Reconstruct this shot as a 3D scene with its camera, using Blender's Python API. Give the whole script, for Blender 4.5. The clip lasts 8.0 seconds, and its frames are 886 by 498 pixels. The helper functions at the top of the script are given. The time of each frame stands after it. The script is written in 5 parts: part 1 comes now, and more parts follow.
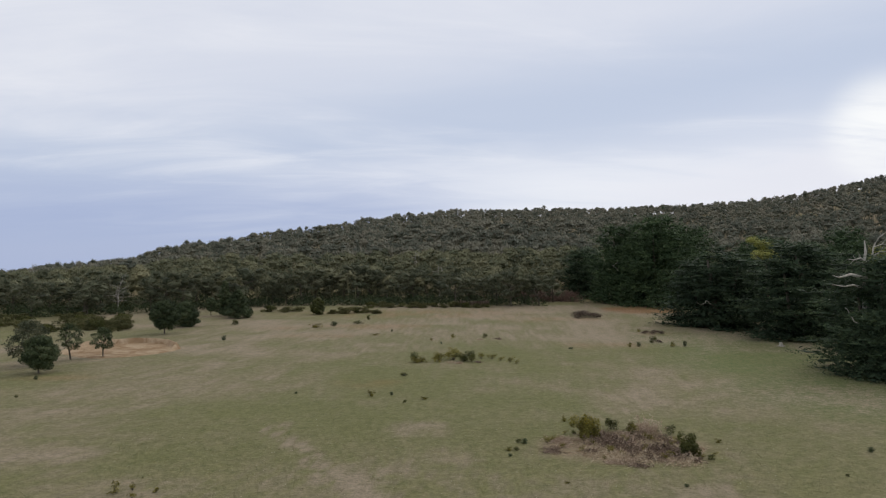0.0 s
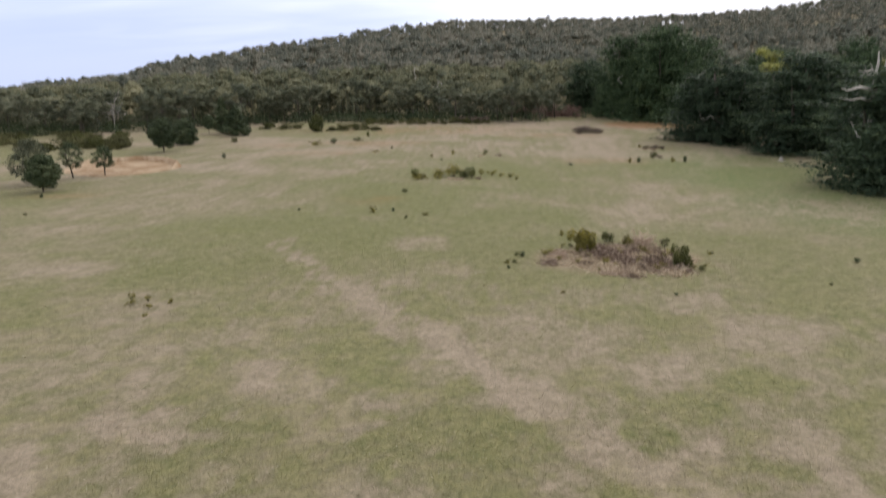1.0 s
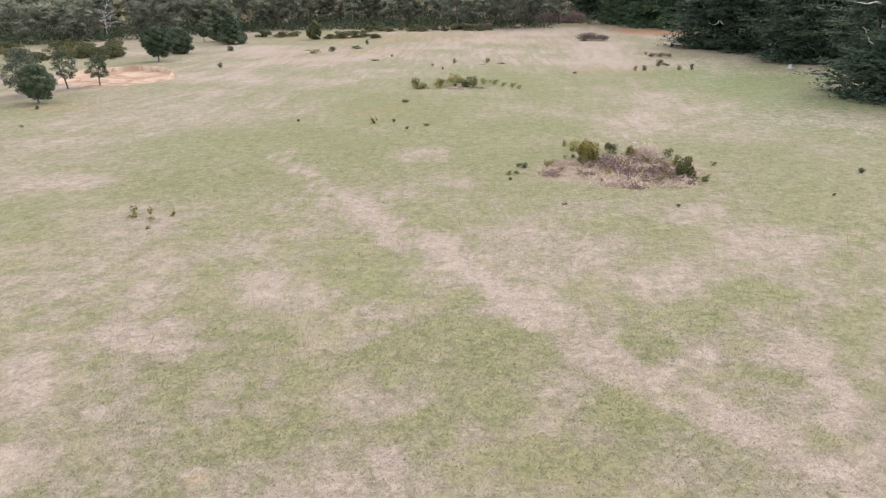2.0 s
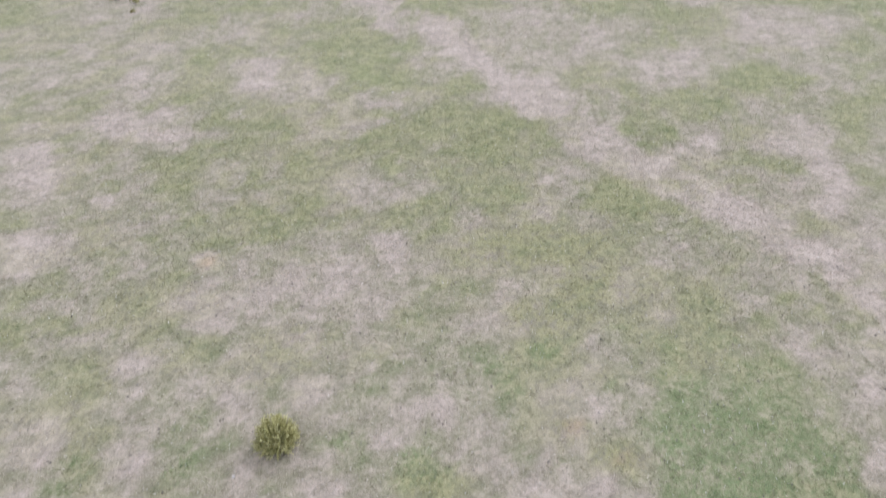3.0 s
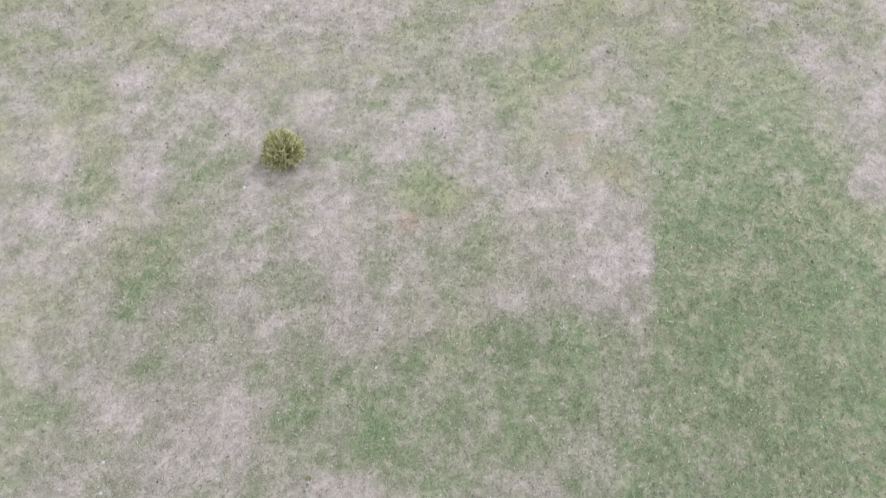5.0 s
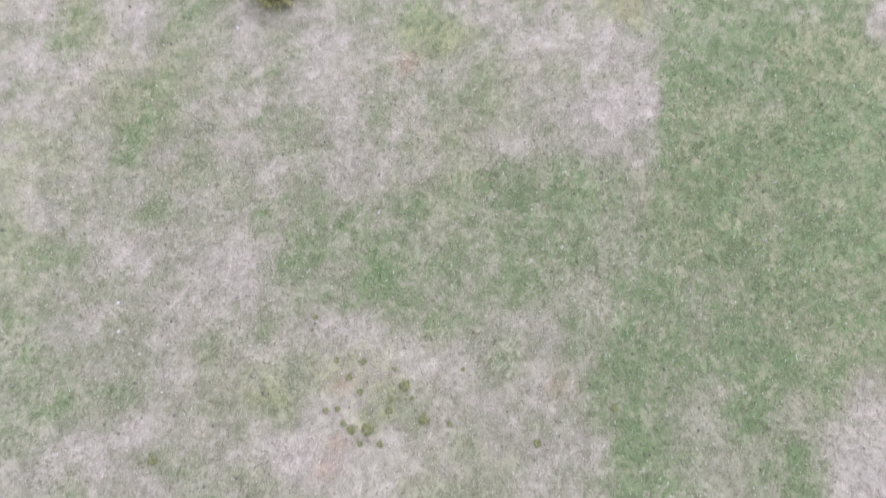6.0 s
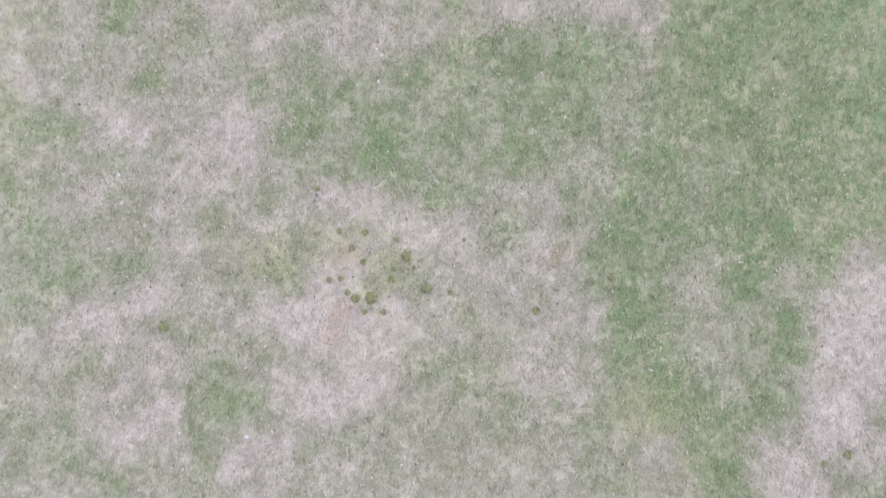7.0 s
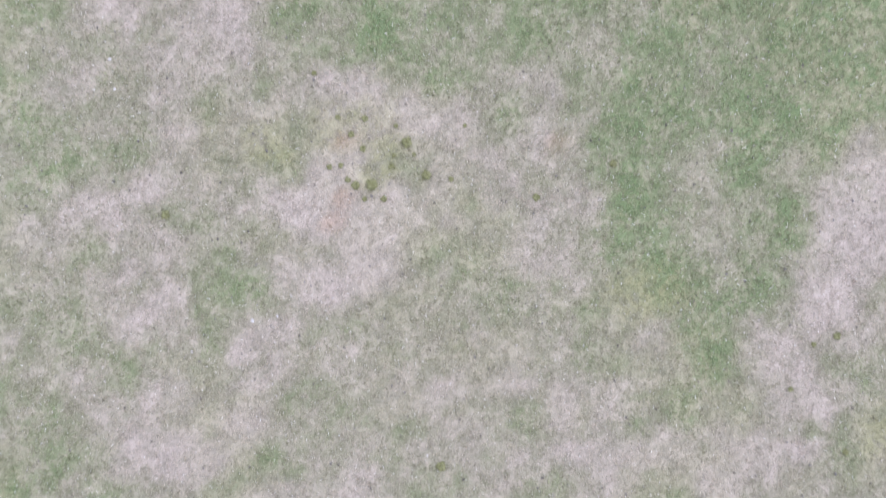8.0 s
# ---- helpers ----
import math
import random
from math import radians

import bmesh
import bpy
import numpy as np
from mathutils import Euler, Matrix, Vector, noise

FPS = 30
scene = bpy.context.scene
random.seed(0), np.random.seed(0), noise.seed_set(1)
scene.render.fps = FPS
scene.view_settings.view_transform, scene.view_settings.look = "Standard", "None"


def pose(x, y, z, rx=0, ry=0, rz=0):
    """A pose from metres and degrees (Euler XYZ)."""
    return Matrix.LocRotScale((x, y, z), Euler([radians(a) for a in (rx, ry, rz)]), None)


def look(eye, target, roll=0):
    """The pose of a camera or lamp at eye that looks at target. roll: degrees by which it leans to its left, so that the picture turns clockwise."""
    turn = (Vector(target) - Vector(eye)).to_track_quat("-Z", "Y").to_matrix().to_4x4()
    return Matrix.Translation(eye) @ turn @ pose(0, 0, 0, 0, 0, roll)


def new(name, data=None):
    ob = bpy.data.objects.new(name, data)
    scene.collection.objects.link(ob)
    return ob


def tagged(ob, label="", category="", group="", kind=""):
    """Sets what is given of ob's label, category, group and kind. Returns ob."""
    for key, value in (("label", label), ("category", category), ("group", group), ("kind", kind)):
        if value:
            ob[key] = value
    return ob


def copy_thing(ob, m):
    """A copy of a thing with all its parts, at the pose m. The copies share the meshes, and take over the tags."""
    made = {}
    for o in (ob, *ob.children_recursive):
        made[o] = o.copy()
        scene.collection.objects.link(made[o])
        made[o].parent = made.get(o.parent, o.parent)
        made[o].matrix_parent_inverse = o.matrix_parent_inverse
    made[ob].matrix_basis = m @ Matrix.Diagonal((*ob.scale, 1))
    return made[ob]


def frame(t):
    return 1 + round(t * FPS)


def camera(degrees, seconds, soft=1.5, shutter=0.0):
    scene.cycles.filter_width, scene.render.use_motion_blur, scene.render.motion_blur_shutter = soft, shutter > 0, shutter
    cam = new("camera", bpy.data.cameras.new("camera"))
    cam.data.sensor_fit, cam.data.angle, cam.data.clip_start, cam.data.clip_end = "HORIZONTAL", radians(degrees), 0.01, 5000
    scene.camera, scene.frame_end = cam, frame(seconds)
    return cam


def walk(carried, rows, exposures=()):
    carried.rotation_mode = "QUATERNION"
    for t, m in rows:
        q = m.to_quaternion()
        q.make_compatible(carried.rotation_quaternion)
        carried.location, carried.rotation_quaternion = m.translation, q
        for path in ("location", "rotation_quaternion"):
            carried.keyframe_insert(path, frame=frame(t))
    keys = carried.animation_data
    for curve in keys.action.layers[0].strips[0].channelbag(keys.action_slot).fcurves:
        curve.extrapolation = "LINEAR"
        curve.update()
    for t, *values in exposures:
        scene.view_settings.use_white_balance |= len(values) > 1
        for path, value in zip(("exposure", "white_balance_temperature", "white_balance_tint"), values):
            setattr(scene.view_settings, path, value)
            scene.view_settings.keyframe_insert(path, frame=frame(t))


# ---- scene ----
# The drone hovers 16 m over the paddock and only tilts its camera down in pulses.
cam = camera(62.0, 8.0, 1.25, 0.3)
EYE = (0.0, 0.0, 16.0)
TILTS = (
    (0.0, 0.00, 0.00, 0.00), (0.2, -0.15, 0.0, 0.03), (0.35, -0.80, 0.0, 0.06), (0.5, -3.15, 0.0, 0.09), (0.6, -5.30, 0.0, 0.13), (0.8, -9.74, 0.0, 0.22),
    (1.0, -14.18, -0.02, 0.32), (1.2, -18.60, -0.03, 0.46), (1.32, -20.3, 0.0, 0.48), (1.5, -20.95, 0.0, 0.50), (2.05, -21.05, 0.05, 0.52), (2.18, -21.85, 0.05, 0.52),
    (2.3, -23.26, 0.03, 0.53), (2.5, -26.18, 0.02, 0.58), (2.7, -30.50, 0.0, 0.64), (3.0, -37.35, -0.04, 0.72), (3.1, -39.05, -0.05, 0.74), (3.2, -39.88, -0.05, 0.77),
    (3.3, -40.48, -0.05, 0.79), (3.5, -40.74, -0.06, 0.79), (4.0, -40.95, -0.06, 0.82), (4.2, -42.66, -0.06, 0.84), (4.35, -45.1, -0.06, 0.87), (4.5, -48.72, -0.07, 0.89),
    (4.7, -53.24, -0.08, 0.94), (4.88, -57.20, -0.10, 0.97), (5.0, -59.3, -0.12, 1.0), (5.15, -60.3, -0.14, 1.02), (5.4, -60.6, -0.17, 1.06), (5.55, -61.9, -0.14, 1.09),
    (5.8, -66.93, -0.16, 1.13), (6.0, -71.30, -0.18, 1.17), (6.1, -73.10, -0.19, 1.18), (6.2, -74.46, -0.20, 1.20), (6.35, -75.2, -0.20, 1.24), (6.5, -75.34, -0.20, 1.25),
    (6.6, -75.71, -0.22, 1.25), (6.8, -77.58, -0.24, 1.27), (7.0, -81.28, -0.27, 1.30), (7.2, -83.34, -0.28, 1.32), (7.5, -83.76, -0.30, 1.33), (7.6, -84.22, -0.33, 1.34),
    (7.8, -86.55, -0.38, 1.35), (8.0, -90.05, -0.44, 1.34),
)
walk(
    cam,
    [(t, pose(*EYE, 90 + tilt, lean, turn)) for t, tilt, turn, lean in TILTS],
    exposures=((0.0, -0.17, 6450, 8), (0.8, -0.17, 6450, 8), (1.0, 0.50, 6450, 12), (1.2, 0.84, 6300, 15), (2.3, 1.38, 5850, 21), (3.0, 1.20, 5330, 19), (3.5, 1.21, 5250, 19), (4.5, 1.30, 5220, 19), (6.0, 1.51, 5110, 19), (8.0, 1.53, 5080, 22)),
)

# ---- sky and sun: a thick cloud cover, brighter over the hill on the sun's side ----
SUN_AZ, SUN_EL = radians(42), radians(38)
sun_dir = Vector((math.sin(SUN_AZ) * math.cos(SUN_EL), math.cos(SUN_AZ) * math.cos(SUN_EL), math.sin(SUN_EL)))
glow_dir = Vector((math.sin(radians(31)) * math.cos(radians(8)), math.cos(radians(31)) * math.cos(radians(8)), math.sin(radians(8))))

world = bpy.data.worlds.new("overcast_sky")
scene.world = world
world.use_nodes = True


class Nodes:
    """Short-hand for node trees."""

    def __init__(self, tree):
        self.tree = tree
        tree.nodes.clear()

    def add(self, kind, links=None, **props):
        n = self.tree.nodes.new(kind)
        for key, value in props.items():
            setattr(n, key, value)
        for slot, value in (links or {}).items():
            self.put(n.inputs[slot], value)
        return n

    def put(self, socket, value):
        if isinstance(value, bpy.types.NodeSocket):
            self.tree.links.new(value, socket)
        elif hasattr(value, "outputs"):
            self.tree.links.new(value.outputs[0], socket)
        else:
            if socket.type == "RGBA" and len(value) == 3:
                value = (*value, 1.0)
            socket.default_value = value

    def math(self, op, a, b=0.0, clamp=False):
        return self.add("ShaderNodeMath", {0: a, 1: b}, operation=op, use_clamp=clamp).outputs[0]

    def mix(self, f, a, b, blend="MIX"):
        n = self.add("ShaderNodeMix", {0: f, 6: a, 7: b}, data_type="RGBA", blend_type=blend)
        return n.outputs[2]

    def ramp(self, f, lo, hi, a=0.0, b=1.0):
        n = self.add("ShaderNodeMapRange", {0: f, 1: lo, 2: hi, 3: a, 4: b}, interpolation_type="SMOOTHSTEP")
        return n.outputs[0]

    def noise(self, vec, scale, detail=3.0, rough=0.55, distort=0.0):
        n = self.add("ShaderNodeTexNoise", {"Vector": vec, "Scale": scale, "Detail": detail, "Roughness": rough, "Distortion": distort})
        return n.outputs["Factor"] if "Factor" in n.outputs else n.outputs["Fac"]


def build_sky():
    n = Nodes(world.node_tree)
    d = n.add("ShaderNodeTexCoord").outputs["Generated"]
    sep = n.add("ShaderNodeSeparateXYZ", {0: d})
    z = n.math("MAXIMUM", sep.outputs[2], 0.0)
    inv = n.math("DIVIDE", 1.0, n.math("ADD", z, 0.16))
    flat = n.add("ShaderNodeCombineXYZ", {0: n.math("MULTIPLY", sep.outputs[0], inv), 1: n.math("MULTIPLY", sep.outputs[1], inv), 2: 0.0})
    turned = n.add("ShaderNodeMapping", {"Vector": flat.outputs[0], "Rotation": (0, 0, radians(-24)), "Scale": (0.42, 1.0, 1.0), "Location": (0.55, 0.2, 0)})
    broad = n.noise(turned.outputs[0], 0.62, 3.0, 0.5, 0.35)
    fine = n.noise(turned.outputs[0], 2.6, 5.0, 0.58, 0.6)
    cover = n.math("ADD", n.math("MULTIPLY", broad, 0.7), n.math("MULTIPLY", fine, 0.3))
    light = n.ramp(cover, 0.36, 0.62)
    x = sep.outputs[0]
    drift = n.math("MULTIPLY", n.math("SUBTRACT", cover, 0.5), 0.16)
    cloud = n.mix(light, (0.86, 0.885, 1.00), (1.08, 1.07, 1.12))
    band = n.math("ABSOLUTE", n.math("ADD", n.math("SUBTRACT", z, n.math("ADD", 0.145, n.math("MULTIPLY", x, 0.13))), drift))
    cloud = n.mix(n.math("MULTIPLY", n.ramp(band, 0.11, 0.0), n.ramp(light, 1.3, 0.1, 0.25, 1.0)), cloud, (0.68, 0.745, 0.91))
    haze = n.math("ADD", n.math("SUBTRACT", z, n.math("ADD", 0.02, n.math("MULTIPLY", x, 0.05))), drift)
    cloud = n.mix(n.math("MULTIPLY", n.ramp(haze, 0.13, 0.02, 0.0, 0.95), n.ramp(x, 0.16, -0.14)), cloud, (0.47, 0.54, 0.79))
    wedge = n.math("ADD", n.math("SUBTRACT", n.math("ADD", 0.028, n.math("MULTIPLY", x, 0.25)), z), drift)
    cloud = n.mix(n.math("MULTIPLY", n.ramp(wedge, -0.02, 0.06), n.ramp(x, 0.02, 0.30)), cloud, (1.00, 0.98, 1.05))
    cloud = n.mix(n.ramp(z, 0.34, 0.70), cloud, n.mix(light, (0.60, 0.57, 0.53), (0.77, 0.73, 0.68)))
    dot = n.add("ShaderNodeVectorMath", {0: d, 1: glow_dir}, operation="DOT_PRODUCT").outputs["Value"]
    cloud = n.mix(n.math("MULTIPLY", n.math("POWER", n.ramp(dot, 0.9945, 1.0), 4.0), n.ramp(fine, 0.2, 0.6)), cloud, (1.22, 1.20, 1.19))
    sky = n.add("ShaderNodeTexSky", sky_type="NISHITA", sun_disc=False, sun_elevation=SUN_EL, sun_rotation=SUN_AZ, air_density=0.6, dust_density=0.0, ozone_density=3.0)
    blue = n.add("ShaderNodeBackground", {"Color": sky.outputs[0], "Strength": 0.05})
    grey = n.add("ShaderNodeBackground", {"Color": cloud, "Strength": 1.02})
    both = n.add("ShaderNodeMixShader", {0: 0.86, 1: blue, 2: grey})
    n.add("ShaderNodeOutputWorld", {"Surface": both})


build_sky()
lamp = bpy.data.lights.new("sun", "SUN")
lamp.energy, lamp.angle, lamp.color = 1.0, radians(40), (1.0, 0.95, 0.88)
sun = new("sun", lamp)
sun.matrix_world = look(sun_dir * 100, (0, 0, 0))


# ---- materials ----
def material(name):
    m = bpy.data.materials.new(name)
    m.use_nodes = True
    return m, Nodes(m.node_tree)


def finish(n, colour, rough=0.8, spec=0.2, bump=None, strength=0.3, distance=0.02, through_light=0.0, through_colour=None):
    p = n.add("ShaderNodeBsdfPrincipled", {"Base Color": colour, "Roughness": rough, "Specular IOR Level": spec})
    if bump is not None:
        b = n.add("ShaderNodeBump", {"Height": bump, "Strength": strength, "Distance": distance})
        n.put(p.inputs["Normal"], b)
    out = p
    if through_light > 0:
        tr = n.add("ShaderNodeBsdfTranslucent", {"Color": through_colour if through_colour is not None else colour})
        out = n.add("ShaderNodeMixShader", {0: through_light, 1: p, 2: tr})
    n.add("ShaderNodeOutputMaterial", {"Surface": out})


def leaf_material(name, dark, mid, pale, spec=0.25, rough=0.6, lit=0.18):
    m, n = material(name)
    tint = n.add("ShaderNodeAttribute", attribute_name="tint").outputs["Fac"]
    rnd = n.add("ShaderNodeObjectInfo").outputs["Random"]
    pos = n.add("ShaderNodeNewGeometry").outputs["Position"]
    patch = n.noise(pos, 0.9, 2.0)
    v = n.math("ADD", n.math("MULTIPLY", tint, 0.8), n.math("MULTIPLY", n.math("SUBTRACT", patch, 0.5), 0.5))
    v = n.math("ADD", v, n.math("MULTIPLY", n.math("SUBTRACT", rnd, 0.5), 0.25), True)
    c = n.mix(n.ramp(v, 0.0, 0.5), dark, mid)
    c = n.mix(n.ramp(v, 0.5, 1.0), c, pale)
    finish(n, c, rough, spec, through_light=lit)
    return m


def bark_material(name, dark, pale, scale=3.0):
    m, n = material(name)
    pos = n.add("ShaderNodeTexCoord").outputs["Object"]
    st = n.add("ShaderNodeMapping", {"Vector": pos, "Scale": (1, 1, 0.2)}).outputs[0]
    a = n.noise(st, scale * 4, 4.0)
    b = n.noise(pos, scale * 0.5, 2.0)
    c = n.mix(n.ramp(n.math("ADD", n.math("MULTIPLY", a, 0.6), n.math("MULTIPLY", b, 0.4)), 0.35, 0.65), dark, pale)
    finish(n, c, 0.9, 0.1, a, 0.6, 0.03)
    return m


GREEN, LUSH, STRAW, BARE, RUST, GOLD = (0.176, 0.182, 0.083), (0.152, 0.190, 0.079), (0.293, 0.244, 0.182), (0.358, 0.298, 0.228), (0.310, 0.163, 0.077), (0.217, 0.208, 0.093)


def turf_colour(n, fine):
    """The paddock's colour from its cover (dry, lush, bare, rusty) and a fine factor."""
    cover = n.add("ShaderNodeAttribute", attribute_name="cover")
    sep = n.add("ShaderNodeSeparateColor", {0: cover.outputs["Color"]})
    rust = cover.outputs["Alpha"]
    jit = n.math("MULTIPLY", n.math("SUBTRACT", fine, 0.5), 0.60)
    dry = n.math("ADD", sep.outputs[0], jit, True)
    c = n.mix(dry, GREEN, STRAW)
    gold = n.add("ShaderNodeAttribute", attribute_name="gold").outputs["Fac"]
    c = n.mix(n.math("MULTIPLY", gold, n.ramp(fine, 0.2, 0.6)), c, GOLD)
    c = n.mix(n.math("MULTIPLY", sep.outputs[1], n.ramp(fine, 0.75, 0.3)), c, LUSH)
    c = n.mix(n.math("ADD", sep.outputs[2], n.math("MULTIPLY", jit, sep.outputs[2]), True), c, BARE)
    return n.mix(rust, c, RUST)


def ground_material():
    m, n = material("grazed_turf")
    pos = n.add("ShaderNodeNewGeometry").outputs["Position"]
    grain = n.noise(pos, 7.0, 6.0, 0.72)
    mid = n.noise(pos, 1.1, 5.0, 0.65, 0.5)
    wide = n.noise(n.add("ShaderNodeMapping", {"Vector": pos, "Scale": (0.6, 1.0, 1.0)}).outputs[0], 0.22, 5.0, 0.65)
    speck = n.noise(pos, 20.0, 5.0, 0.8)
    blot = n.noise(pos, 2.9, 4.0, 0.6, 0.3)
    fine = n.math("ADD", n.math("ADD", n.math("MULTIPLY", grain, 0.34), n.math("MULTIPLY", mid, 0.22)), n.math("ADD", n.math("MULTIPLY", wide, 0.14), n.math("MULTIPLY", blot, 0.30)))
    c = turf_colour(n, n.ramp(fine, 0.33, 0.67))
    tone = n.ramp(n.math("ADD", n.math("MULTIPLY", grain, 0.36), n.math("ADD", n.math("MULTIPLY", mid, 0.34), n.math("MULTIPLY", blot, 0.30))), 0.33, 0.67, 0.72, 1.28)
    c = n.mix(1.0, c, n.add("ShaderNodeCombineColor", {0: tone, 1: tone, 2: tone}).outputs[0], "MULTIPLY")
    c = n.mix(n.ramp(speck, 0.57, 0.70, 0.0, 0.55), c, (0.42, 0.38, 0.30))
    c = n.mix(n.ramp(speck, 0.45, 0.32, 0.0, 0.64), c, (0.050, 0.052, 0.026))
    finish(n, c, 0.95, 0.1, n.math("ADD", grain, n.math("MULTIPLY", speck, 0.5)), 0.7, 0.06)
    return m


def grass_material():
    m, n = material("grass_blades")
    rnd = n.add("ShaderNodeNewGeometry").outputs["Random Per Island"]
    c = turf_colour(n, rnd)
    again_rnd = n.math("FRACT", n.math("MULTIPLY", rnd, 37.7))
    tone = n.math("ADD", 0.68, n.math("MULTIPLY", again_rnd, 1.0))
    c = n.mix(1.0, c, n.add("ShaderNodeCombineColor", {0: tone, 1: tone, 2: tone}).outputs[0], "MULTIPLY")
    c = n.mix(n.ramp(n.math("FRACT", n.math("MULTIPLY", rnd, 91.3)), 0.975, 0.985), c, (0.62, 0.58, 0.48))
    finish(n, c, 0.75, 0.2, through_light=0.35)
    return m


M_GROUND, M_GRASS = ground_material(), grass_material()
M_EUC = leaf_material("eucalypt_leaves", (0.070, 0.084, 0.055), (0.145, 0.156, 0.100), (0.240, 0.232, 0.150), 0.12)
# slight aerial haze is mixed into this leaf colour, greyer than the lower wood's
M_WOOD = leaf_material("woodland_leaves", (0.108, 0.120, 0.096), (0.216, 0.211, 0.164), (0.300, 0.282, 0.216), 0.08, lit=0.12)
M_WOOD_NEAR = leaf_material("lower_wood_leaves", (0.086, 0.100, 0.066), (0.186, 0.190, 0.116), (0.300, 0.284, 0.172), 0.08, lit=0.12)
M_CYP_GREEN = leaf_material("green_cypress_leaves", (0.048, 0.078, 0.040), (0.098, 0.146, 0.070), (0.150, 0.205, 0.098), 0.06, lit=0.14)
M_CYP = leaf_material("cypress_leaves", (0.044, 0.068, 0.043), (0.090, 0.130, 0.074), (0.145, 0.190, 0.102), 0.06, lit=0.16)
M_YELLOW = leaf_material("yellowing_leaves", (0.130, 0.130, 0.025), (0.320, 0.335, 0.085), (0.470, 0.470, 0.150))
M_DARK = leaf_material("young_tree_leaves", (0.036, 0.052, 0.028), (0.078, 0.104, 0.052), (0.145, 0.168, 0.088), 0.12)
M_GORSE = leaf_material("gorse_leaves", (0.040, 0.048, 0.017), (0.098, 0.108, 0.036), (0.190, 0.190, 0.070), 0.12)
M_GORSE_DRY = leaf_material("gorse_browned", (0.095, 0.088, 0.026), (0.220, 0.200, 0.052), (0.390, 0.345, 0.100), 0.1)
M_HEDGE = leaf_material("hedge_gorse_leaves", (0.052, 0.056, 0.024), (0.118, 0.120, 0.052), (0.205, 0.196, 0.092), 0.1)
M_OLIVE = leaf_material("olive_spiny_shoots", (0.165, 0.158, 0.050), (0.380, 0.355, 0.128), (0.610, 0.565, 0.265))
M_FLOWER = leaf_material("yellow_gorse_flowers", (0.22, 0.17, 0.010), (0.42, 0.32, 0.015), (0.60, 0.48, 0.040))
M_DEAD = leaf_material("dead_brush", (0.290, 0.215, 0.160), (0.540, 0.425, 0.325), (0.720, 0.620, 0.510), lit=0.12)
M_PALE_DEAD = leaf_material("pale_dead_brush", (0.340, 0.265, 0.185), (0.580, 0.475, 0.340), (0.740, 0.650, 0.510), lit=0.12)
M_BROWN = leaf_material("brown_dead_brush", (0.085, 0.060, 0.044), (0.240, 0.175, 0.132), (0.450, 0.355, 0.280), lit=0.05)
M_RED = leaf_material("reddish_dead_brush", (0.120, 0.075, 0.060), (0.235, 0.155, 0.125), (0.360, 0.260, 0.215), lit=0.05)
M_SCRUB = leaf_material("dark_brown_scrub", (0.060, 0.044, 0.034), (0.165, 0.122, 0.095), (0.320, 0.250, 0.200), lit=0.0)
M_BARK = bark_material("grey_brown_bark", (0.050, 0.042, 0.034), (0.170, 0.150, 0.125))
M_PALE_BARK = bark_material("bleached_wood", (0.300, 0.280, 0.250), (0.560, 0.540, 0.500))
M_STONE = bark_material("pale_stone", (0.330, 0.300, 0.250), (0.500, 0.460, 0.390), 9.0)


def earth_material():
    m, n = material("scraped_earth")
    pos = n.add("ShaderNodeNewGeometry").outputs["Position"]
    a = n.noise(pos, 0.35, 5.0, 0.65, 0.8)
    b = n.noise(pos, 5.0, 4.0, 0.7)
    c = n.mix(n.ramp(a, 0.35, 0.68), (0.290, 0.195, 0.115), (0.500, 0.395, 0.280))
    c = n.mix(n.ramp(b, 0.40, 0.72, 0.0, 0.5), c, (0.23, 0.15, 0.085))
    finish(n, c, 0.95, 0.1, b, 0.7, 0.08)
    return m


M_EARTH = earth_material()
M_MOSS = leaf_material("flat_weed_leaves", (0.112, 0.108, 0.036), (0.160, 0.154, 0.054), (0.215, 0.205, 0.085))


# ---- mesh tools ----
def rng_of(seed):
    return np.random.default_rng(seed)


def mesh_of(name, v, f, mat, attrs=(), smooth=False):
    """A mesh from arrays: vertices (n, 3), faces (m, 3 or 4); attrs: (name, kind, values for each vertex)."""
    v, f = np.asarray(v, np.float32), np.asarray(f, np.int32)
    me = bpy.data.meshes.new(name)
    k = f.shape[1]
    me.vertices.add(len(v)), me.loops.add(f.size), me.polygons.add(len(f))
    me.vertices.foreach_set("co", v.ravel())
    me.loops.foreach_set("vertex_index", f.ravel())
    me.polygons.foreach_set("loop_start", np.arange(0, f.size, k, dtype=np.int32))
    me.polygons.foreach_set("use_smooth", np.full(len(f), smooth))
    for label, kind, values in attrs:
        a = me.attributes.new(label, kind, "POINT")
        a.data.foreach_set("color" if kind == "FLOAT_COLOR" else "value", np.asarray(values, np.float32).ravel())
    me.update(calc_edges=True)
    me.materials.append(mat)
    return me


def part(name, me, parent, label="", kind=""):
    ob = new(name, me)
    ob.parent = parent
    return tagged(ob, label, kind=kind)


def thing(name, label, category, group=""):
    ob = new(name)
    ob.empty_display_size = 0.3
    return tagged(ob, label, category, group)


